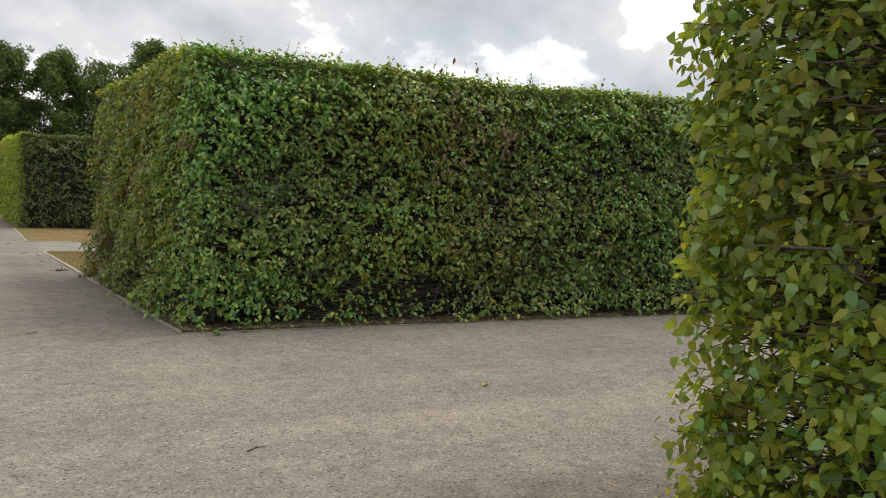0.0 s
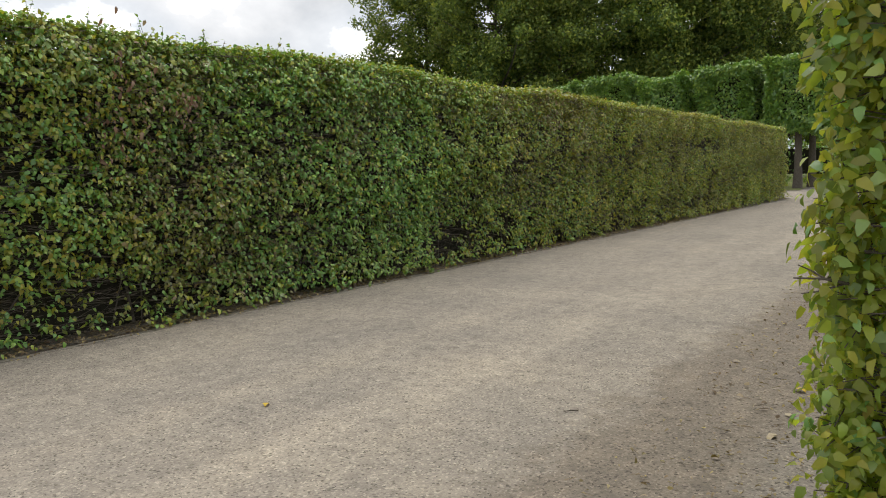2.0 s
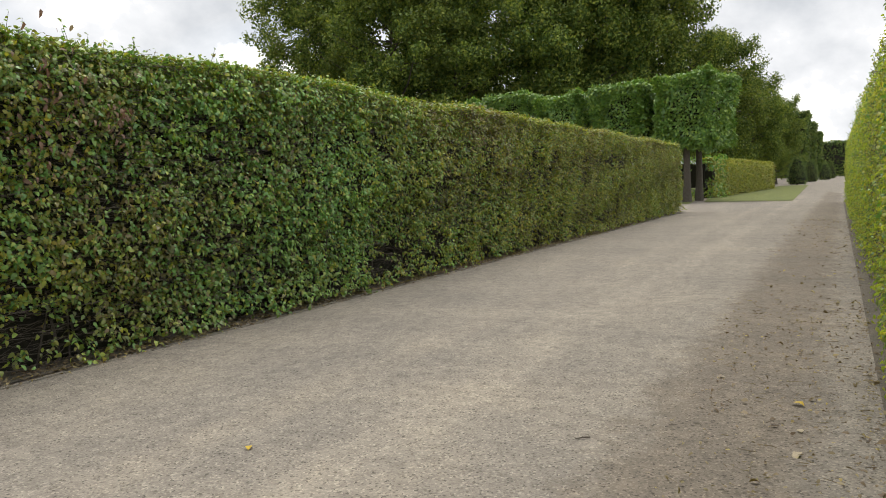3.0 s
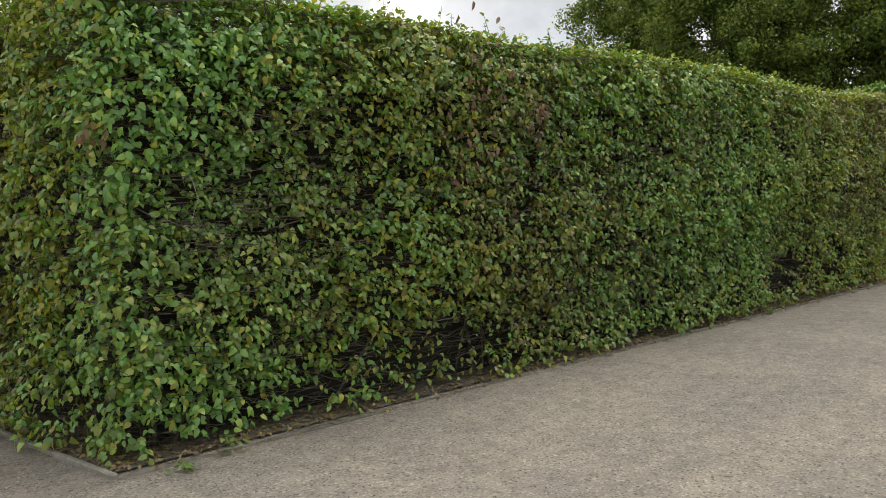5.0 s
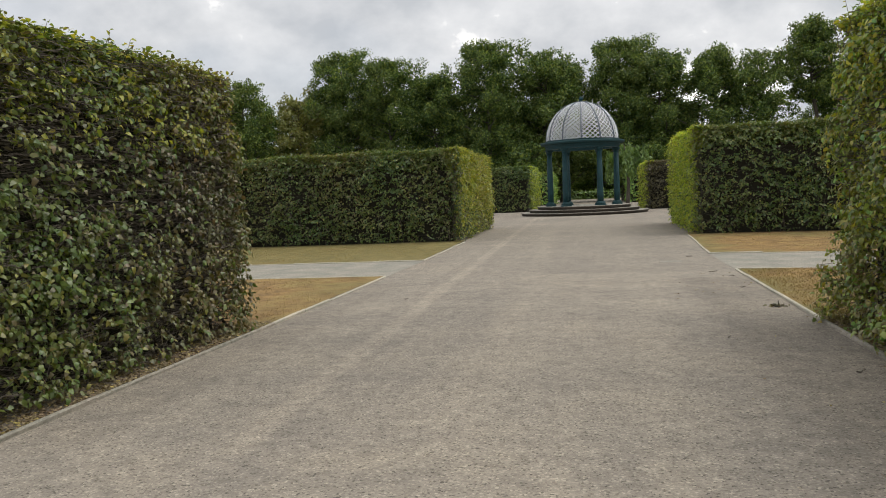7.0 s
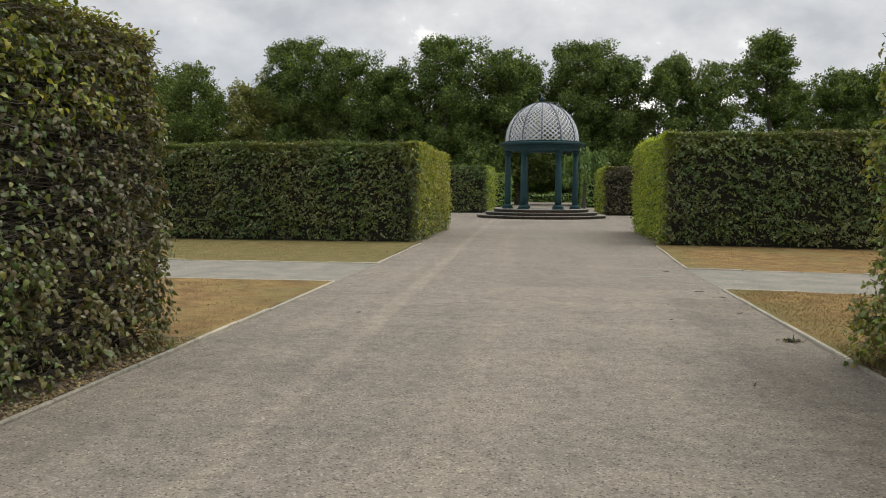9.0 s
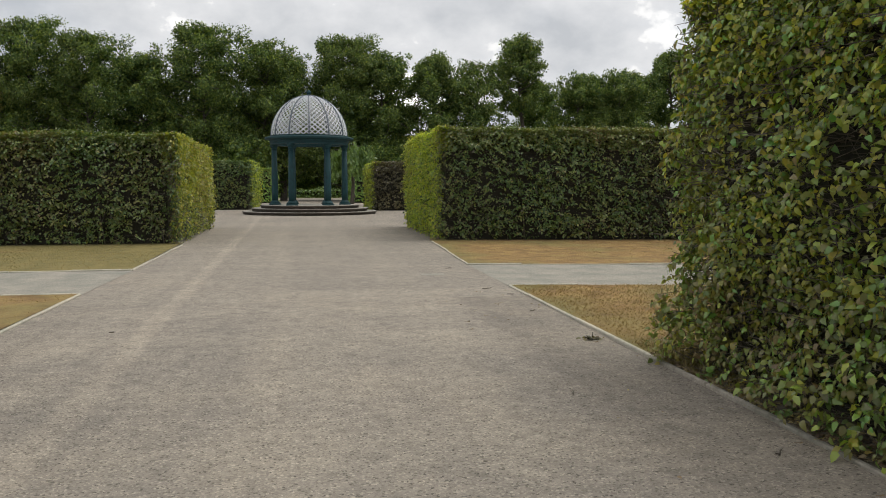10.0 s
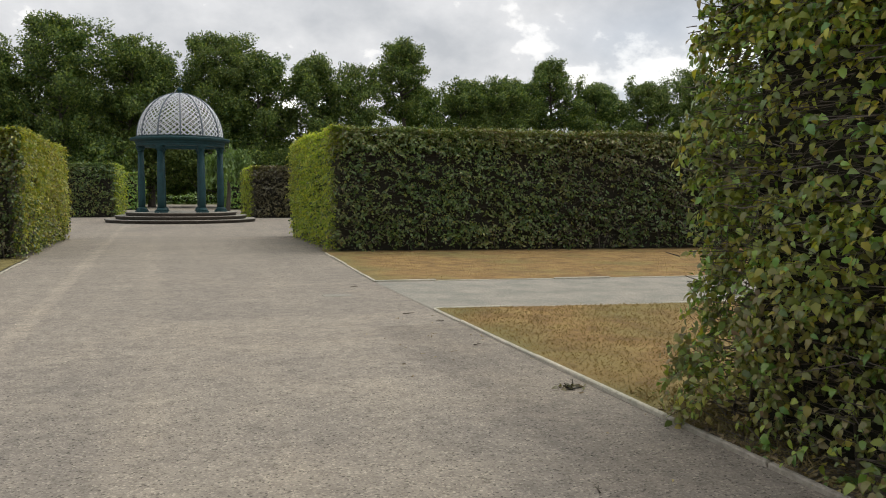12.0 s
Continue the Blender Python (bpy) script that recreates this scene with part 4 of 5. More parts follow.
# the row behind the temple: which tree, place along the row, height against the model
ROW = [(0, -56, 0.95), (1, -50, 1.0), (3, -44, 1.1), (3, -36.2, 1.1), (4, -31.0, 1.05), (0, -26.0, 1.08), (0, -20.5, 1.0), (1, -15.8, 0.98),
       (0, -9.8, 1.05), (3, -4.5, 1.16), (1, -2.6, 1.03), (0, 3.4, 1.03), (1, 7.2, 1.04), (1, 12.0, 1.0), (3, 16.2, 1.06),
       (2, 22.2, 1.05), (3, 26.8, 0.98), (1, 28.9, 0.9), (3, 31.2, 1.0), (1, 33.9, 0.93), (2, 37.3, 0.98), (1, 43.0, 0.94), (1, 49.0, 0.96), (0, 55.0, 0.96), (0, 61, 1.0)]
rng = random.Random(5)
for kind, x, s in ROW:
    plant(line[kind], x, 68.0 + rng.uniform(-1.5, 1.5), s * 1.12, rng.uniform(0, 6.28))
for k in range(17):
    x = -60 + k * 7.2 + rng.uniform(-1.5, 1.5)
    if x < 12 or k % 3 == 0:
        plant(line[1 if k % 2 else 0], x, 78.0 + rng.uniform(-2, 2) + (18 if abs(x) < 6 else 0), 1.0 + rng.uniform(-0.08, 0.06), rng.uniform(0, 6.28))
for k in range(30):
    x = -58 + k * 4.0 + rng.uniform(-0.8, 0.8)
    if abs(x) > 3.5:
        plant(shrub, x, 64.5 + rng.uniform(-0.8, 0.8), 0.9 + rng.uniform(-0.2, 0.25), rng.uniform(0, 6.28))
for x in (-15, -9.5, -4, 1.5, 7, 12.5):
    plant(line[0], x, 116 + rng.uniform(-2, 2), 1.0, rng.uniform(0, 6.28))
for x in (-9, -4.5, 0.3, 5.0, 9.5):
    plant(shrub, x, 104 + rng.uniform(-2, 2), 1.5, rng.uniform(0, 6.28))

# the tall park trees along the road
big = [tree_model(201, 25.0, 6.6, 0.08, 0.32, 72000, grove_leaf, "huge dark green park tree", 0.5, 0.8, 0.1),
       tree_model(202, 22.0, 6.0, 0.08, 0.32, 62000, grove_leaf, "large dark green park tree", 0.45, 0.8, 0.1)]
for kind, x, y, s in [(1, 78, 29, 0.62), (0, 77, 22.0, 1.0), (0, 84, -6.5, 1.1), (0, 76, 7, 1.02), (0, 82, -2, 1.05), (1, 72, 12, 1.0), (0, 89, -11.0, 1.05), (1, 101, -17.5, 0.86), (1, 114, -22.3, 0.68), (1, 131, -26.5, 0.62), (1, 150, -27.0, 0.6), (1, 92, 34, 0.72), (0, 96, 14, 1.0)]:
    plant(big[kind], x, y, s, rng.uniform(0, 6.28))


def leaf_block(name, label, category, lo, hi, heading, count, leaf, mat, seed, stems, group="", round_top=0.6):
    """A crown clipped to a block, on its trunks. lo, hi: its two corners in its own frame."""
    g = np.random.default_rng(seed)
    thing = tagged(new(name), label, category, group)
    thing.matrix_world = heading
    lo, hi = np.array(lo, float), np.array(hi, float)
    size = hi - lo
    area = np.array([size[1] * size[2], size[1] * size[2], size[0] * size[2], size[0] * size[2], size[0] * size[1], size[0] * size[1]])
    side = g.choice(6, count, p=area / area.sum())
    u = g.uniform(size=(count, 3))
    normal = np.zeros((count, 3))
    for k in range(6):
        m = side == k
        u[m, k // 2] = k % 2
        normal[m, k // 2] = 1 if k % 2 else -1
    place = lo + u * size
    mid = (lo + hi) / 2
    over = np.clip((np.abs(place - mid) - (size / 2 - round_top)) / round_top, 0, 1)
    place -= np.sign(place - mid) * over ** 2 * round_top * 0.35
    place += normal * (0.38 * waves(place, 1.1, seed) + 0.16 * waves(place * [1, 1, 1.8], 3.2, seed + 1) - np.abs(g.normal(0, 0.30, count)))[:, None]
    axis = g.normal(0, 0.6, (count, 3)) + normal * 0.6 + [[0, 0, -0.5]]
    face = normal * 0.8 + [[0, 0, 0.8]] + g.normal(0, 0.4, (count, 3))
    size_l = leaf * g.uniform(0.6, 1.3, count)
    soup("crown", *leaves_of(place, axis, face, size_l, size_l * 0.66, False), mat, thing)
    # solid near-black block added for the shade inside the crown
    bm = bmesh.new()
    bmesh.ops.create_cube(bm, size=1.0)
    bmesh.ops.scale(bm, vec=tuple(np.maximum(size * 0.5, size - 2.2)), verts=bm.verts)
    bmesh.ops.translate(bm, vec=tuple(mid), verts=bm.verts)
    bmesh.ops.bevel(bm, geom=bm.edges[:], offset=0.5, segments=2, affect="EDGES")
    part("shaded_twig_core", bm, twig_and_shade, thing)
    for x, y in stems:
        v, f = tube([(x, y, 0), (x + 0.03, y, 1.3), (x, y + 0.02, lo[2] + 0.8)], [0.30, 0.22, 0.18], 10)
        soup("trunk", v, f, bark, thing)
    return thing


# pleached limes across the end of the long hedge, clipped into one row
lead = Matrix.Translation((51.0, -16.4, 0)) @ Matrix.Rotation(radians(-24), 4, "Z")
lime = leaf_block("pleached_lime", "bright green lime tree clipped to a block on a bare trunk", "tree", (-1.3, -2.3, 2.9), (3.9, 2.3, 8.3), lead @ Matrix.Translation((0, 1.2, 0)), 26000, 0.21, lime_leaf, 71,
                  [(0.2, 0.0), (2.6, 0.3)], "pleached limes in a row", 1.5)
for k in range(1, 9):
    copy_thing(lime, lead @ Matrix.Translation((0.25 * (k % 2), 1.2 + 4.5 * k, -0.25 * (k % 3))) @ (Matrix.Rotation(math.pi, 4, "Z") @ Matrix.Translation((-2.6, 0, 0)) if k % 2 else Matrix()))
leaf_block("clipped_hedge", "dark clipped hedge behind the lime trunks", "hedge", (4.2, 0.4, 0.0), (5.4, 40.0, 3.2), lead, 7000, 0.2, hedge_leaf, 72, [])
for k, (x, y, h) in enumerate(((184, -37.5, 15.3), (214, -42.5, 14.5), (250, -48.5, 14.0))):
    leaf_block("clipped_trees", "tall dark trees clipped to a block, far along the road", "trees", (0, 0, 1.0), (16, 9, h), Matrix.Translation((x, y, 0)) @ Matrix.Rotation(radians(-8), 4, "Z"), 14000, 0.55, park_leaf, 73 + k, [(3, 4), (8, 4), (13, 4)], "blocks of trees along the road", 2.0)
leaf_block("tree_belt", "distant dark trees closing the end of the road", "trees", (0, 0, 0.0), (8, 80, 13), Matrix.Translation((310, -110, 0)), 22000, 0.8, park_leaf, 79, [], round_top=2.0)


leaf_block("tree_belt", "dark shrubs and trees closing the end of the path", "trees", (-40, 0, 0.0), (40, 6, 10), Matrix.Translation((0, 126, 0)), 26000, 0.6, park_leaf, 80, [], round_top=2.0)
leaf_block("flower_bed", "low green planting at the end of the path", "plants", (-14, 0, 0.0), (14, 2.0, 1.1), Matrix.Translation((0, 86, 0)), 6000, 0.3, fresh_leaf, 85, [], round_top=0.4)


def topiary(x, y, height, radius, seed):
    g = np.random.default_rng(seed)
    thing = tagged(new("topiary_cone"), "dark green clipped yew cone beside the road", "topiary", "topiary cones along the road")
    thing.location = (x, y, 0)
    n = 2600
    t = g.uniform(size=n)
    r = radius * np.sqrt(np.clip(1 - t ** 1.7, 0, 1)) * (0.75 + 0.25 * np.minimum(1, t * 6))
    a = g.uniform(0, 6.283, n)
    normal = np.stack([np.cos(a), np.sin(a), np.full(n, 0.45)], 1)
    place = np.stack([r * np.cos(a), r * np.sin(a), 0.15 + t * (height - 0.15)], 1) + g.normal(0, 0.05, (n, 3))
    size = 0.2 * g.uniform(0.6, 1.2, n)
    soup("leaves", *leaves_of(place, g.normal(0, 1, (n, 3)), normal + g.normal(0, 0.3, (n, 3)), size, size * 0.5, False), park_leaf, thing)
    # dark inner cone, in place of the shade between the yew leaves
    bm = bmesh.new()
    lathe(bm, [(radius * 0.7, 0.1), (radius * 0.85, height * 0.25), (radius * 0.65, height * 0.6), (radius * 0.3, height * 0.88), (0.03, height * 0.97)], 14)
    part("shaded_twig_core", bm, twig_and_shade, thing)
    soup("trunk", *tube([(0, 0, 0), (0, 0, 0.6)], [0.12, 0.1], 8), bark, thing)
    return thing


topiary(117.0, -28.2, 3.9, 1.3, 81)
topiary(150.0, -33.6, 3.9, 1.3, 82)
topiary(186.0, -40.6, 3.9, 1.3, 83)
topiary(222.0, -46.6, 3.9, 1.3, 84)


# ---- grass and litter ----
def grass(corners, count, blade, seed, mat):
    """Short dry blades over a lawn given by four corners."""
    g = np.random.default_rng(seed)
    a, b, c, d = (np.array(p, float) for p in corners)
    u, v = g.uniform(size=(count, 1)), g.uniform(size=(count, 1))
    xy = (a * (1 - u) + b * u) * (1 - v) + (d * (1 - u) + c * u) * v
    z = np.full((count, 1), 0.02)
    p = np.concatenate([xy, z], 1)
    keep = waves(p, 1.6, seed) + g.uniform(0, 1.4, count) > -0.1
    p = p[keep]
    n = len(p)
    way = g.normal(0, 0.9, (n, 3)) * [1, 1, 0] + [[0, 0, 0.75]]
    long = blade * g.uniform(0.5, 1.4, n)
    ob = soup("grass", *leaves_of(p, way, g.normal(size=(n, 3)), long, np.full(n, 0.006) + long * 0.06, False), mat, None, "short dry straw-coloured grass")
    return tagged(ob, category="grass", kind="stuff")


grass_edge = [(3.05, -6.2), (3.05, -4.4), (4.6, -4.5), (4.6, -5.0)]
green_blade = leaf_material("green_grass_blade", [(0.0, (0.15, 0.14, 0.042)), (0.6, (0.20, 0.175, 0.056)), (1.0, (0.26, 0.20, 0.08))], GRASSES, 0.4, 0.6, 0.2, 0.8)
grass([(3.05, -4.7), (3.05, -0.05), (14, on(14, 3, -0.05)), (14, on(14, 3, -4.7))], 18000, 0.028, 301, dry_blade)
grass([(3.06, 3.25), (3.25, 9.5), (20, on(20, 3.25, 9.5)), (20, on(20, 3.05, 3.25))], 14000, 0.03, 302, dry_blade)
grass([(-3.05, -4.8), (-3.05, -0.05), (-14, -0.05), (-14, -4.8)], 14000, 0.028, 303, dry_blade)
grass([(-3.05, 3.2), (-3.1, 9.3), (-20, 9.3), (-20, 3.2)], 3000, 0.03, 304, dry_blade)
grass([(-3.05, 3.2), (-3.1, 9.3), (-26, 9.3), (-26, 3.2)], 24000, 0.035, 305, green_blade)

grass(grass_edge, 3000, 0.06, 307, green_blade)
grass([(3.05, -4.7), (3.05, -0.05), (8, on(8, 3, -0.05)), (8, on(8, 3, -4.7))], 16000, 0.036, 309, dry_blade)
litter_leaf = leaf_material("fallen_leaf", [(0.0, (0.12, 0.075, 0.045)), (0.5, (0.20, 0.135, 0.075)), (0.85, (0.32, 0.25, 0.15)), (1.0, (0.42, 0.32, 0.06))], DRY, 0.3, 1.0, 0.15, 0.7)


def litter(a, b, c, d, count, size, seed, label):
    """Fallen leaves and bits of twig strewn over a strip."""
    g = np.random.default_rng(seed)
    a, b, c, d = (np.array(p, float) for p in (a, b, c, d))
    u, v = g.uniform(size=(count, 1)), g.uniform(size=(count, 1)) ** 1.5
    xy = (a * (1 - u) + b * u) * (1 - v) + (d * (1 - u) + c * u) * v
    p = np.concatenate([xy, np.full((count, 1), 0.018) + g.uniform(0, 0.01, (count, 1))], 1)
    way = g.normal(0, 1, (count, 3)) * [1, 1, 0.12]
    s = size * g.uniform(0.4, 1.2, count)
    pieces = [leaves_of(p, way, np.array([[0, 0, 1.0]]) + g.normal(0, 0.35, (count, 3)), s, s * 0.6, True)]
    half = count // 2
    e = p[:half] + unit(way[:half] * [1, 1, 0]) * (size * g.uniform(0.4, 2.2, (half, 1)))
    pieces.append(sticks_of(p[:half], e, np.full(half, 0.0025), np.full(half, 0.0015)))
    return tagged(soup("leaf_litter", *joined(pieces), litter_leaf, None, label), category="leaf litter", kind="stuff")


litter((3.05, -10.62), (30, on(30, 3.05, -10.62)), (30, on(30, 3.05, -10.2)), (3.3, -10.2), 6500, 0.045, 311, "brown fallen leaves and twigs under the hedge")
litter((3.05, -10.6), (3.05, -4.8), (3.45, -4.8), (3.45, -10.5), 2400, 0.042, 312, "brown fallen leaves and twigs under the hedge")
litter((-3.05, -9.5), (-3.05, -4.9), (-3.5, -4.9), (-3.5, -9.5), 2600, 0.042, 313, "brown fallen leaves and twigs under the hedge")
litter((3.2, -17.15), (30, on(30, 3.2, -17.15)), (30, on(30, 3.2, -15.4)), (3.2, -15.9), 700, 0.055, 314, "scattered fallen leaves on gravel along the hedge")
litter((3.2, -17.1), (11, on(11, 3.2, -17.1)), (11, on(11, 3.2, -15.6)), (3.2, -16.1), 1100, 0.03, 316, "fine brown leaf bits on gravel along the hedge")
litter((3.2, -10.82), (24, on(24, 3.2, -10.82)), (24, on(24, 3.2, -10.6)), (3.2, -10.6), 900, 0.035, 317, "brown fallen leaf bits gathered along the road edging")
litter((2.9, -10.5), (2.9, -0.5), (1.6, -0.5), (1.6, -10.5), 60, 0.035, 315, "a few dry bits scattered on the gravel path")


def fallen_leaf(x, y, size, turn, colour, label):
    place = np.array([[0.0, 0, 0.006]])
    a = radians(turn)
    ob = soup("fallen_leaf", *leaves_of(place, np.array([[math.cos(a), math.sin(a), 0.12]]), np.array([[0.1, 0.1, 1.0]]), np.array([size]), np.array([size * 0.62]), True), colour, None, label)
    ob.location = (x, y, 0)
    return tagged(ob, category="leaf", group="single fallen leaves")


def plain(name, colour, rough=0.6):
    m, n, l, b = material(name, rough)
    g = noise_tex(n, l, place_of(n), 60.0, 3.0)
    l.new(ramp(n, l, g, [(0.3, tuple(c * 0.75 for c in colour)), (0.7, colour)]), b.inputs["Base Color"])
    return m


yellow_leaf, tan_leaf = plain("yellow_leaf", (0.62, 0.42, 0.03)), plain("tan_leaf", (0.42, 0.34, 0.22))
fallen_leaf(4.54, -13.86, 0.075, 20, yellow_leaf, "small bright yellow fallen leaf on gravel")
fallen_leaf(6.19, -17.08, 0.10, 60, yellow_leaf, "yellow fallen leaf on gravel by the hedge")
fallen_leaf(5.21, -16.95, 0.09, 150, tan_leaf, "pale tan fallen leaf on gravel")
fallen_leaf(5.6, -17.0, 0.07, 10, tan_leaf, "pale tan fallen leaf on gravel")
fallen_leaf(6.9, -16.6, 0.07, 80, tan_leaf, "pale tan fallen leaf on gravel")


def twig(x, y, length, turn, label, forks=2, seed=1):
    g = np.random.default_rng(seed)
    a = radians(turn)
    way = np.array([math.cos(a), math.sin(a), 0.0])
    pts = [np.array([0, 0, 0.006]) + way * length * f + np.array([*g.normal(0, length * 0.05, 2), abs(g.normal(0, 0.006))]) for f in (0, 0.35, 0.7, 1)]
    pieces = [tube(pts, [0.005, 0.0045, 0.004, 0.002], 5)]
    for k in range(forks):
        p = pts[1 + k % 2]
        q = p + way * length * 0.25 + np.array([*g.normal(0, length * 0.22, 2), 0.012])
        pieces.append(tube([p, q], [0.003, 0.0015], 4))
    ob = soup("twig", *joined(pieces), twig_wood, None, label)
    ob.location = (x, y, 0)
    return tagged(ob, category="twig", group="fallen twigs")


twig(5.23, -15.79, 0.09, 120, "short dark twig lying on gravel", 1, 2)
twig(2.32, -14.56, 0.13, 10, "short dry twig lying on gravel", 2, 3)
twig(2.64, -7.41, 0.10, 40, "small dark twig lying on gravel", 1, 4)
twig(1.95, -6.0, 0.07, 70, "small dark twig lying on gravel", 1, 5)
twig(1.73, -10.22, 0.11, 165, "straight brown twig lying on gravel", 0, 6)
twig(2.47, 2.59, 0.14, 20, "small dark twig lying near the path corner", 2, 7)
twig(2.67, -2.32, 0.09, 30, "small dark twig lying beside the kerb", 2, 8)
twig(2.83, -0.91, 0.10, 140, "small dark twig lying beside the kerb", 1, 9)
twig(2.54, -0.23, 0.15, 10, "forked dark twig lying at the kerb corner", 2, 10)
twig(-1.90, -3.01, 0.07, 50, "small dark twig lying on gravel", 1, 11)


def weed_tuft(x, y):
    """A torn clump of withered stalks."""
    g = np.random.default_rng(9)
    thing = tagged(new("withered_clump"), "clump of withered brown stalks lying on the gravel", "plant debris")
    thing.location = (x, y, 0)
    n = 14
    a = g.normal(0, 0.022, (n, 3)) * [1.6, 1, 0] + [[0, 0, 0.014]]
    b = a + g.normal(0, 0.030, (n, 3)) * [1.3, 1, 0.5]
    b[:, 2] = np.abs(b[:, 2]) + 0.01
    b[:2, 2] += 0.025
    soup("stalks", *sticks_of(a, b, np.full(n, 0.006), np.full(n, 0.003)), twig_and_shade, thing)["kind"] = "stuff"
    p = g.normal(0, 0.034, (22, 3)) * [1.6, 0.8, 0] + [[0, 0, 0.018]]
    s = np.full(22, 0.055)
    soup("withered_leaves", *leaves_of(p, g.normal(0, 1, (22, 3)) * [1, 1, 0.5], g.normal(0, 0.6, (22, 3)) + [[0, 0, 1]], s, s * 0.6, True), ruddy_leaf, thing)["kind"] = "stuff"
    return thing


weed_tuft(2.77, -4.11)


def sprout(x, y, height, seed):
    g = np.random.default_rng(seed)
    n = 16
    p = g.normal(0, 0.035, (n, 3)) * [1, 1, 0] + np.stack([np.zeros(n), np.zeros(n), g.uniform(0.02, height, n)], 1)
    s = np.full(n, 0.055)
    ob = soup("weed", *leaves_of(p, g.normal(0, 1, (n, 3)) * [1, 1, 0.4], g.normal(0, 0.4, (n, 3)) + [[0, 0, 1]], s, s * 0.6, True), fresh_leaf, None, "small green weed at the kerb")
    ob.location = (x, y, 0)
    return tagged(ob, category="weed", group="weeds at the kerb", kind="stuff")


sprout(3.67, -10.83, 0.12, 1)
sprout(3.32, -10.92, 0.06, 2)
sprout(10.9, -11.86, 0.07, 3)
for k, (x, y) in enumerate(((3.12, -8.05), (3.16, -7.75), (3.09, -7.4), (3.18, -7.1), (3.11, -6.75), (3.15, -6.3), (3.10, -5.8))):
    sprout(x, y, 0.05 + 0.012 * (k % 4), 20 + k)


def weeping_tree(x, y):
    """A weeping tree with hanging strands of narrow leaves."""
    g = np.random.default_rng(61)
    thing = tagged(new("weeping_tree"), "light green weeping tree with hanging foliage behind the temple", "tree")
    thing.location = (x, y, 0)
    pieces, leaves = [tube([(0, 0, 0), (0.1, 0, 1.6), (0, 0.1, 3.6)], [0.16, 0.12, 0.07], 8)], []
    for k in range(60):
        a, r = g.uniform(0, 6.283), g.uniform(0.2, 1.5)
        topp = np.array([math.cos(a) * r, math.sin(a) * r, 4.4 - 0.5 * r * r * 0.5 + g.normal(0, 0.15)])
        if k < 12:
            pieces.append(tube([(0, 0, 3.3), topp * [0.6, 0.6, 1], topp], [0.05, 0.03, 0.015], 5))
        drop = g.uniform(0.8, 2.2)
        n = int(drop * 34)
        t = g.uniform(0, 1, n)
        p = topp + np.stack([math.cos(a) * 0.25 * t, math.sin(a) * 0.25 * t, -drop * t], 1) + g.normal(0, 0.07, (n, 3))
        s = 0.22 * g.uniform(0.6, 1.2, n)
        leaves.append(leaves_of(p, g.normal(0, 0.35, (n, 3)) + [[0, 0, -1.0]], g.normal(0, 0.6, (n, 3)) + [[math.cos(a), math.sin(a), 0.4]], s * 1.5, s * 0.6, False))
    soup("trunk", *joined(pieces), bark, thing)
    soup("crown", *joined(leaves), fresh_leaf, thing)
    return thing


weeping_tree(2.9, 45.5)


def dead_spray(thing, x, y, z, count, spread, seed):
    """A withered shoot hanging in a hedge."""
    g = np.random.default_rng(seed)
    p = np.array([[x, y, z]]) - np.array(thing.location) + g.normal(0, spread, (count, 3)) * [1, 0.4, 1.2]
    s = 0.075 * g.uniform(0.6, 1.2, count)
    soup("dead_spray", *leaves_of(p, g.normal(0, 0.5, (count, 3)) + [[0, -0.2, -1.0]], g.normal(0, 0.5, (count, 3)) + [[0, -1.0, 0.3]], s, s * 0.5, True), rust_leaf, thing, "withered reddish-brown leaves")["kind"] = "stuff"


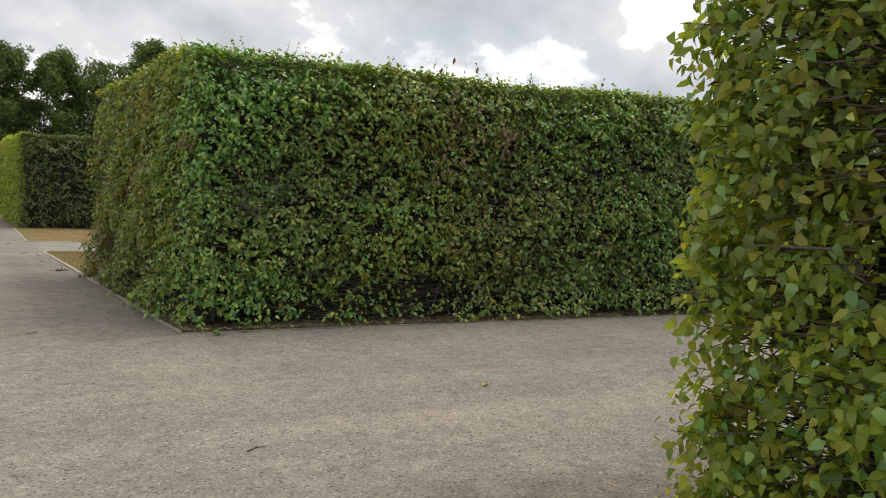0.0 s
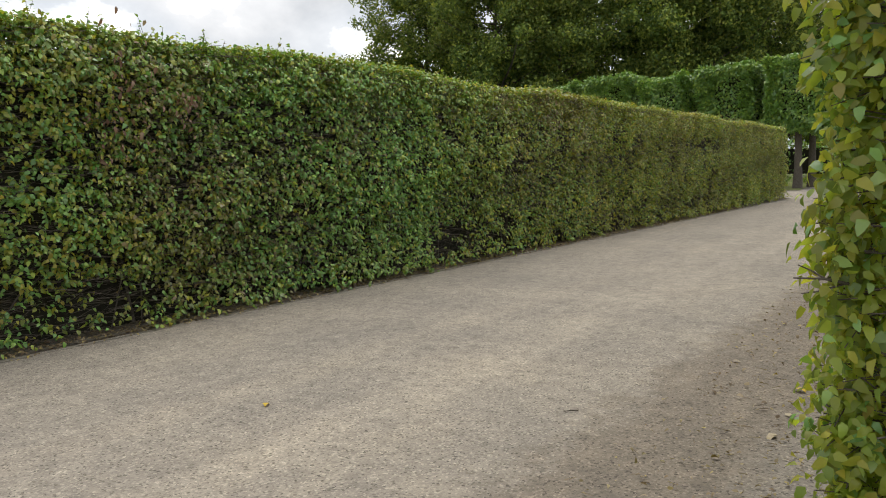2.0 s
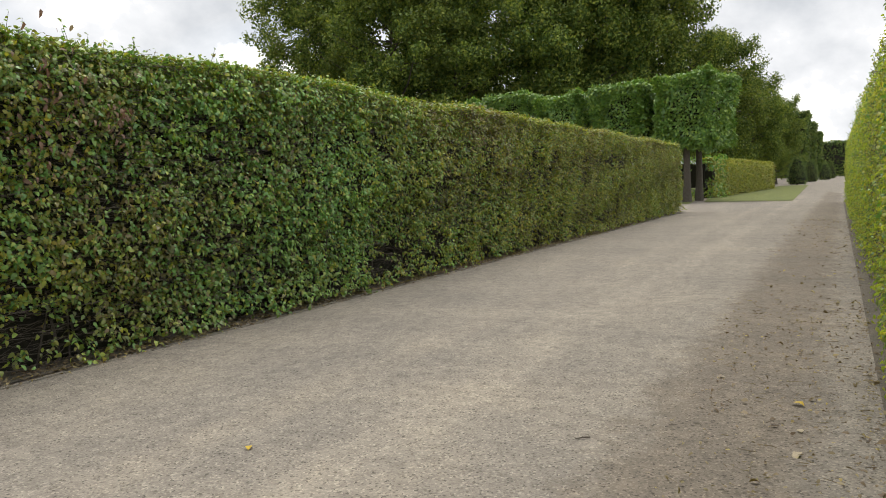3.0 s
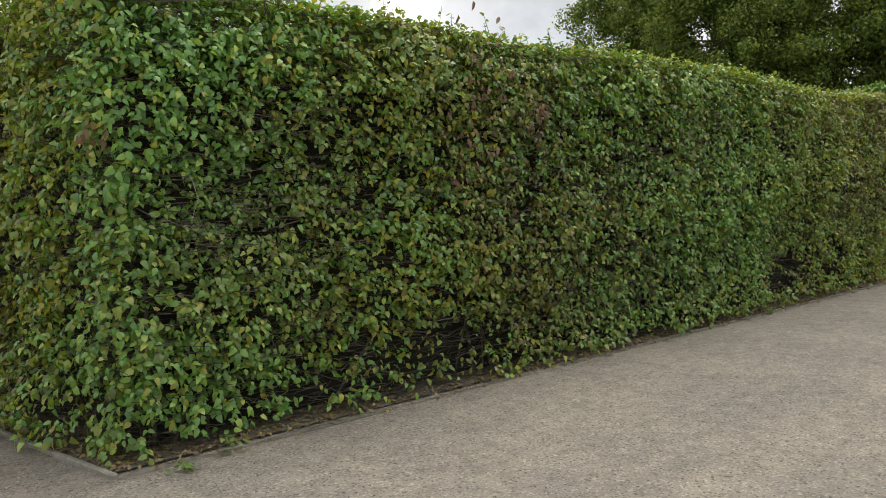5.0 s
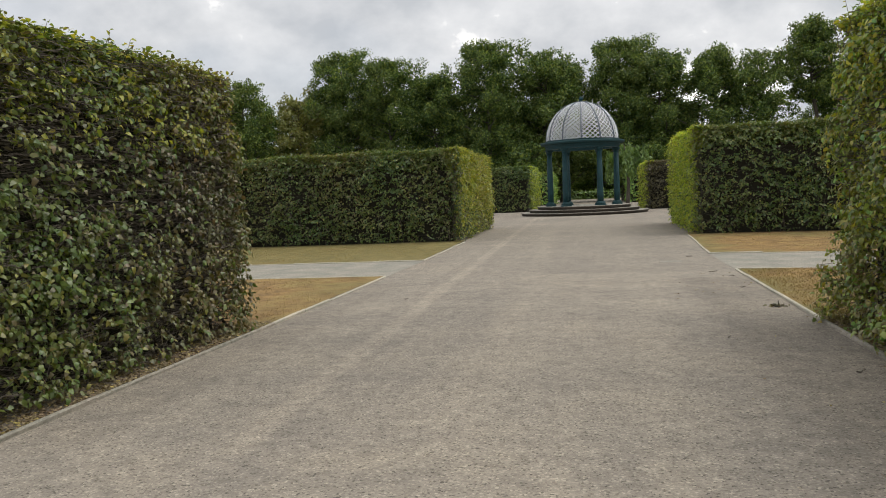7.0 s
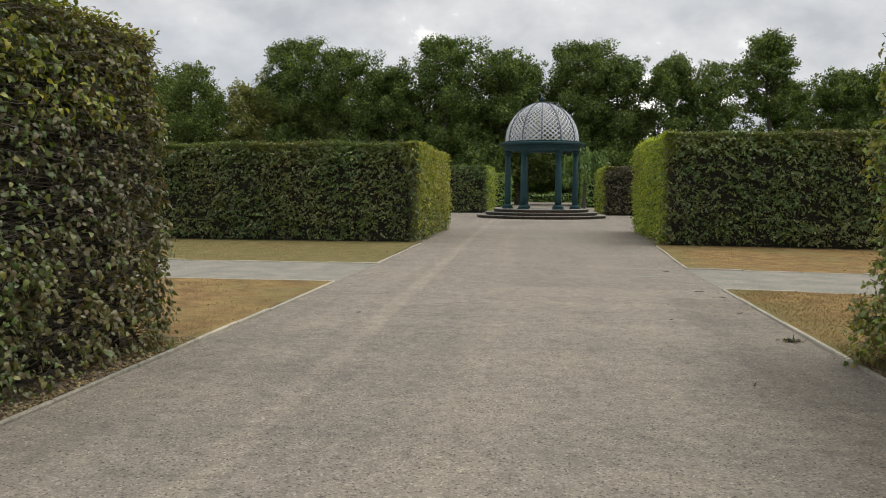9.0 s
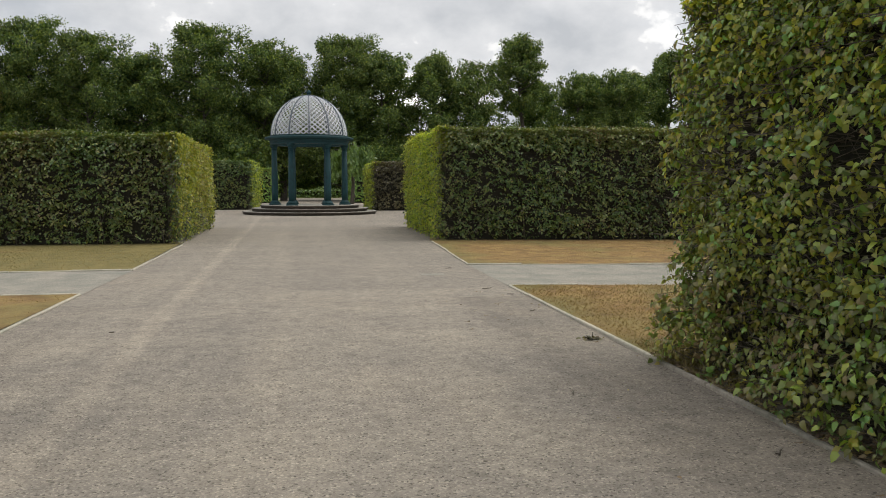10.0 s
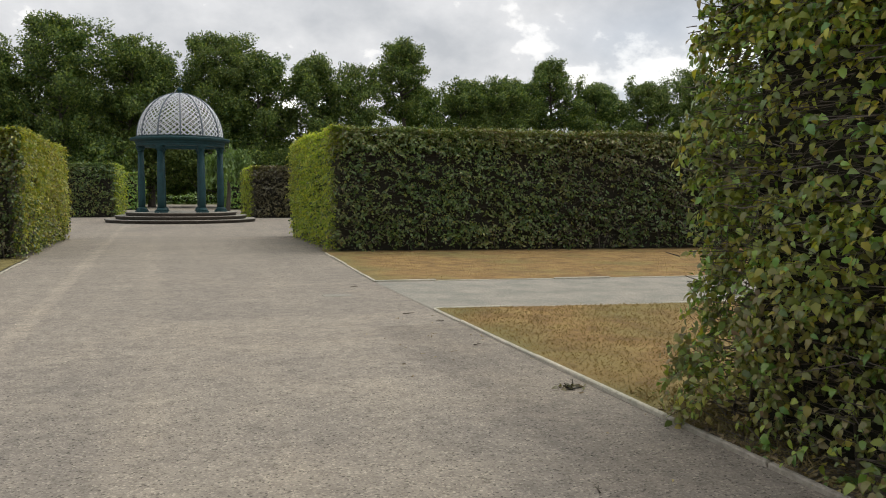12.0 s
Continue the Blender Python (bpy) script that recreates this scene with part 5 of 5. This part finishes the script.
rust_leaf = leaf_material("withered_leaf", [(0.0, (0.14, 0.07, 0.045)), (0.6, (0.24, 0.13, 0.085)), (1.0, (0.30, 0.20, 0.13))], DRY, 0.2, 1.0, 0.25, 0.7)
dead_spray(corner_hedge, 6.8, -11.18, 2.27, 45, 0.10, 401)
dead_spray(corner_hedge, 6.2, -11.05, 2.45, 60, 0.22, 402)
dead_spray(corner_hedge, 3.08, -10.48, 2.02, 13, 0.045, 403)
dead_spray(corner_hedge, 5.9, -11.02, 2.0, 40, 0.2, 404)
stalk = tube(np.array([(3.55, -10.75, 1.74), (3.57, -10.79, 1.60), (3.51, -10.79, 1.45)]) - np.array(corner_hedge.location), [0.0017, 0.0017, 0.0012], 5)
soup("straw", *stalk, plain("pale_straw", (0.40, 0.36, 0.24)), corner_hedge, "pale bent straw caught in the leaves")

# bare clipped twigs that stand out of the end of the corner hedge
tips = np.random.default_rng(91)
root = np.stack([tips.uniform(3.08, 3.5, 26), np.full(26, -4.95), tips.uniform(0.5, 2.6, 26)], 1)
tip = root + np.stack([tips.uniform(-0.07, 0.02, 26), tips.uniform(0.05, 0.15, 26), tips.normal(0, 0.025, 26)], 1)
soup("bare_twigs", *sticks_of(root - np.array(corner_hedge.location), tip - np.array(corner_hedge.location), np.full(26, 0.005), np.full(26, 0.003)), twig_wood, corner_hedge, "bare clipped brown twigs")["kind"] = "stuff"

o = np.array(gate_hedge.location)
fork = [tube(np.array(run) - o, radii, 6) for run, radii in (
    ([(3.10, -17.45, 1.16), (2.97, -17.30, 1.19), (2.91, -17.19, 1.22), (2.87, -17.11, 1.225)], [0.006, 0.005, 0.004, 0.002]),
    ([(2.91, -17.19, 1.22), (2.905, -17.15, 1.245), (2.885, -17.12, 1.26)], [0.0035, 0.0028, 0.0015]),
    ([(2.94, -17.24, 1.205), (2.90, -17.17, 1.185), (2.885, -17.13, 1.18)], [0.0035, 0.0028, 0.0015]))]
soup("bare_fork", *joined(fork), bark, gate_hedge, "bare grey forked twig sticking out")

# thin slab added in place of a pale rectangular patch of gravel
slab = bmesh.new()
bmesh.ops.create_cube(slab, size=1.0)
bmesh.ops.scale(slab, vec=(0.42, 0.24, 0.05), verts=slab.verts)
bmesh.ops.bevel(slab, geom=slab.edges[:], offset=0.01, segments=1, affect="EDGES")
cover = tagged(part("pale_patch", slab, chippings, None), "pale flat patch almost buried in gravel", "drain cover")
cover.location = (2.1, 1.7, -0.018)
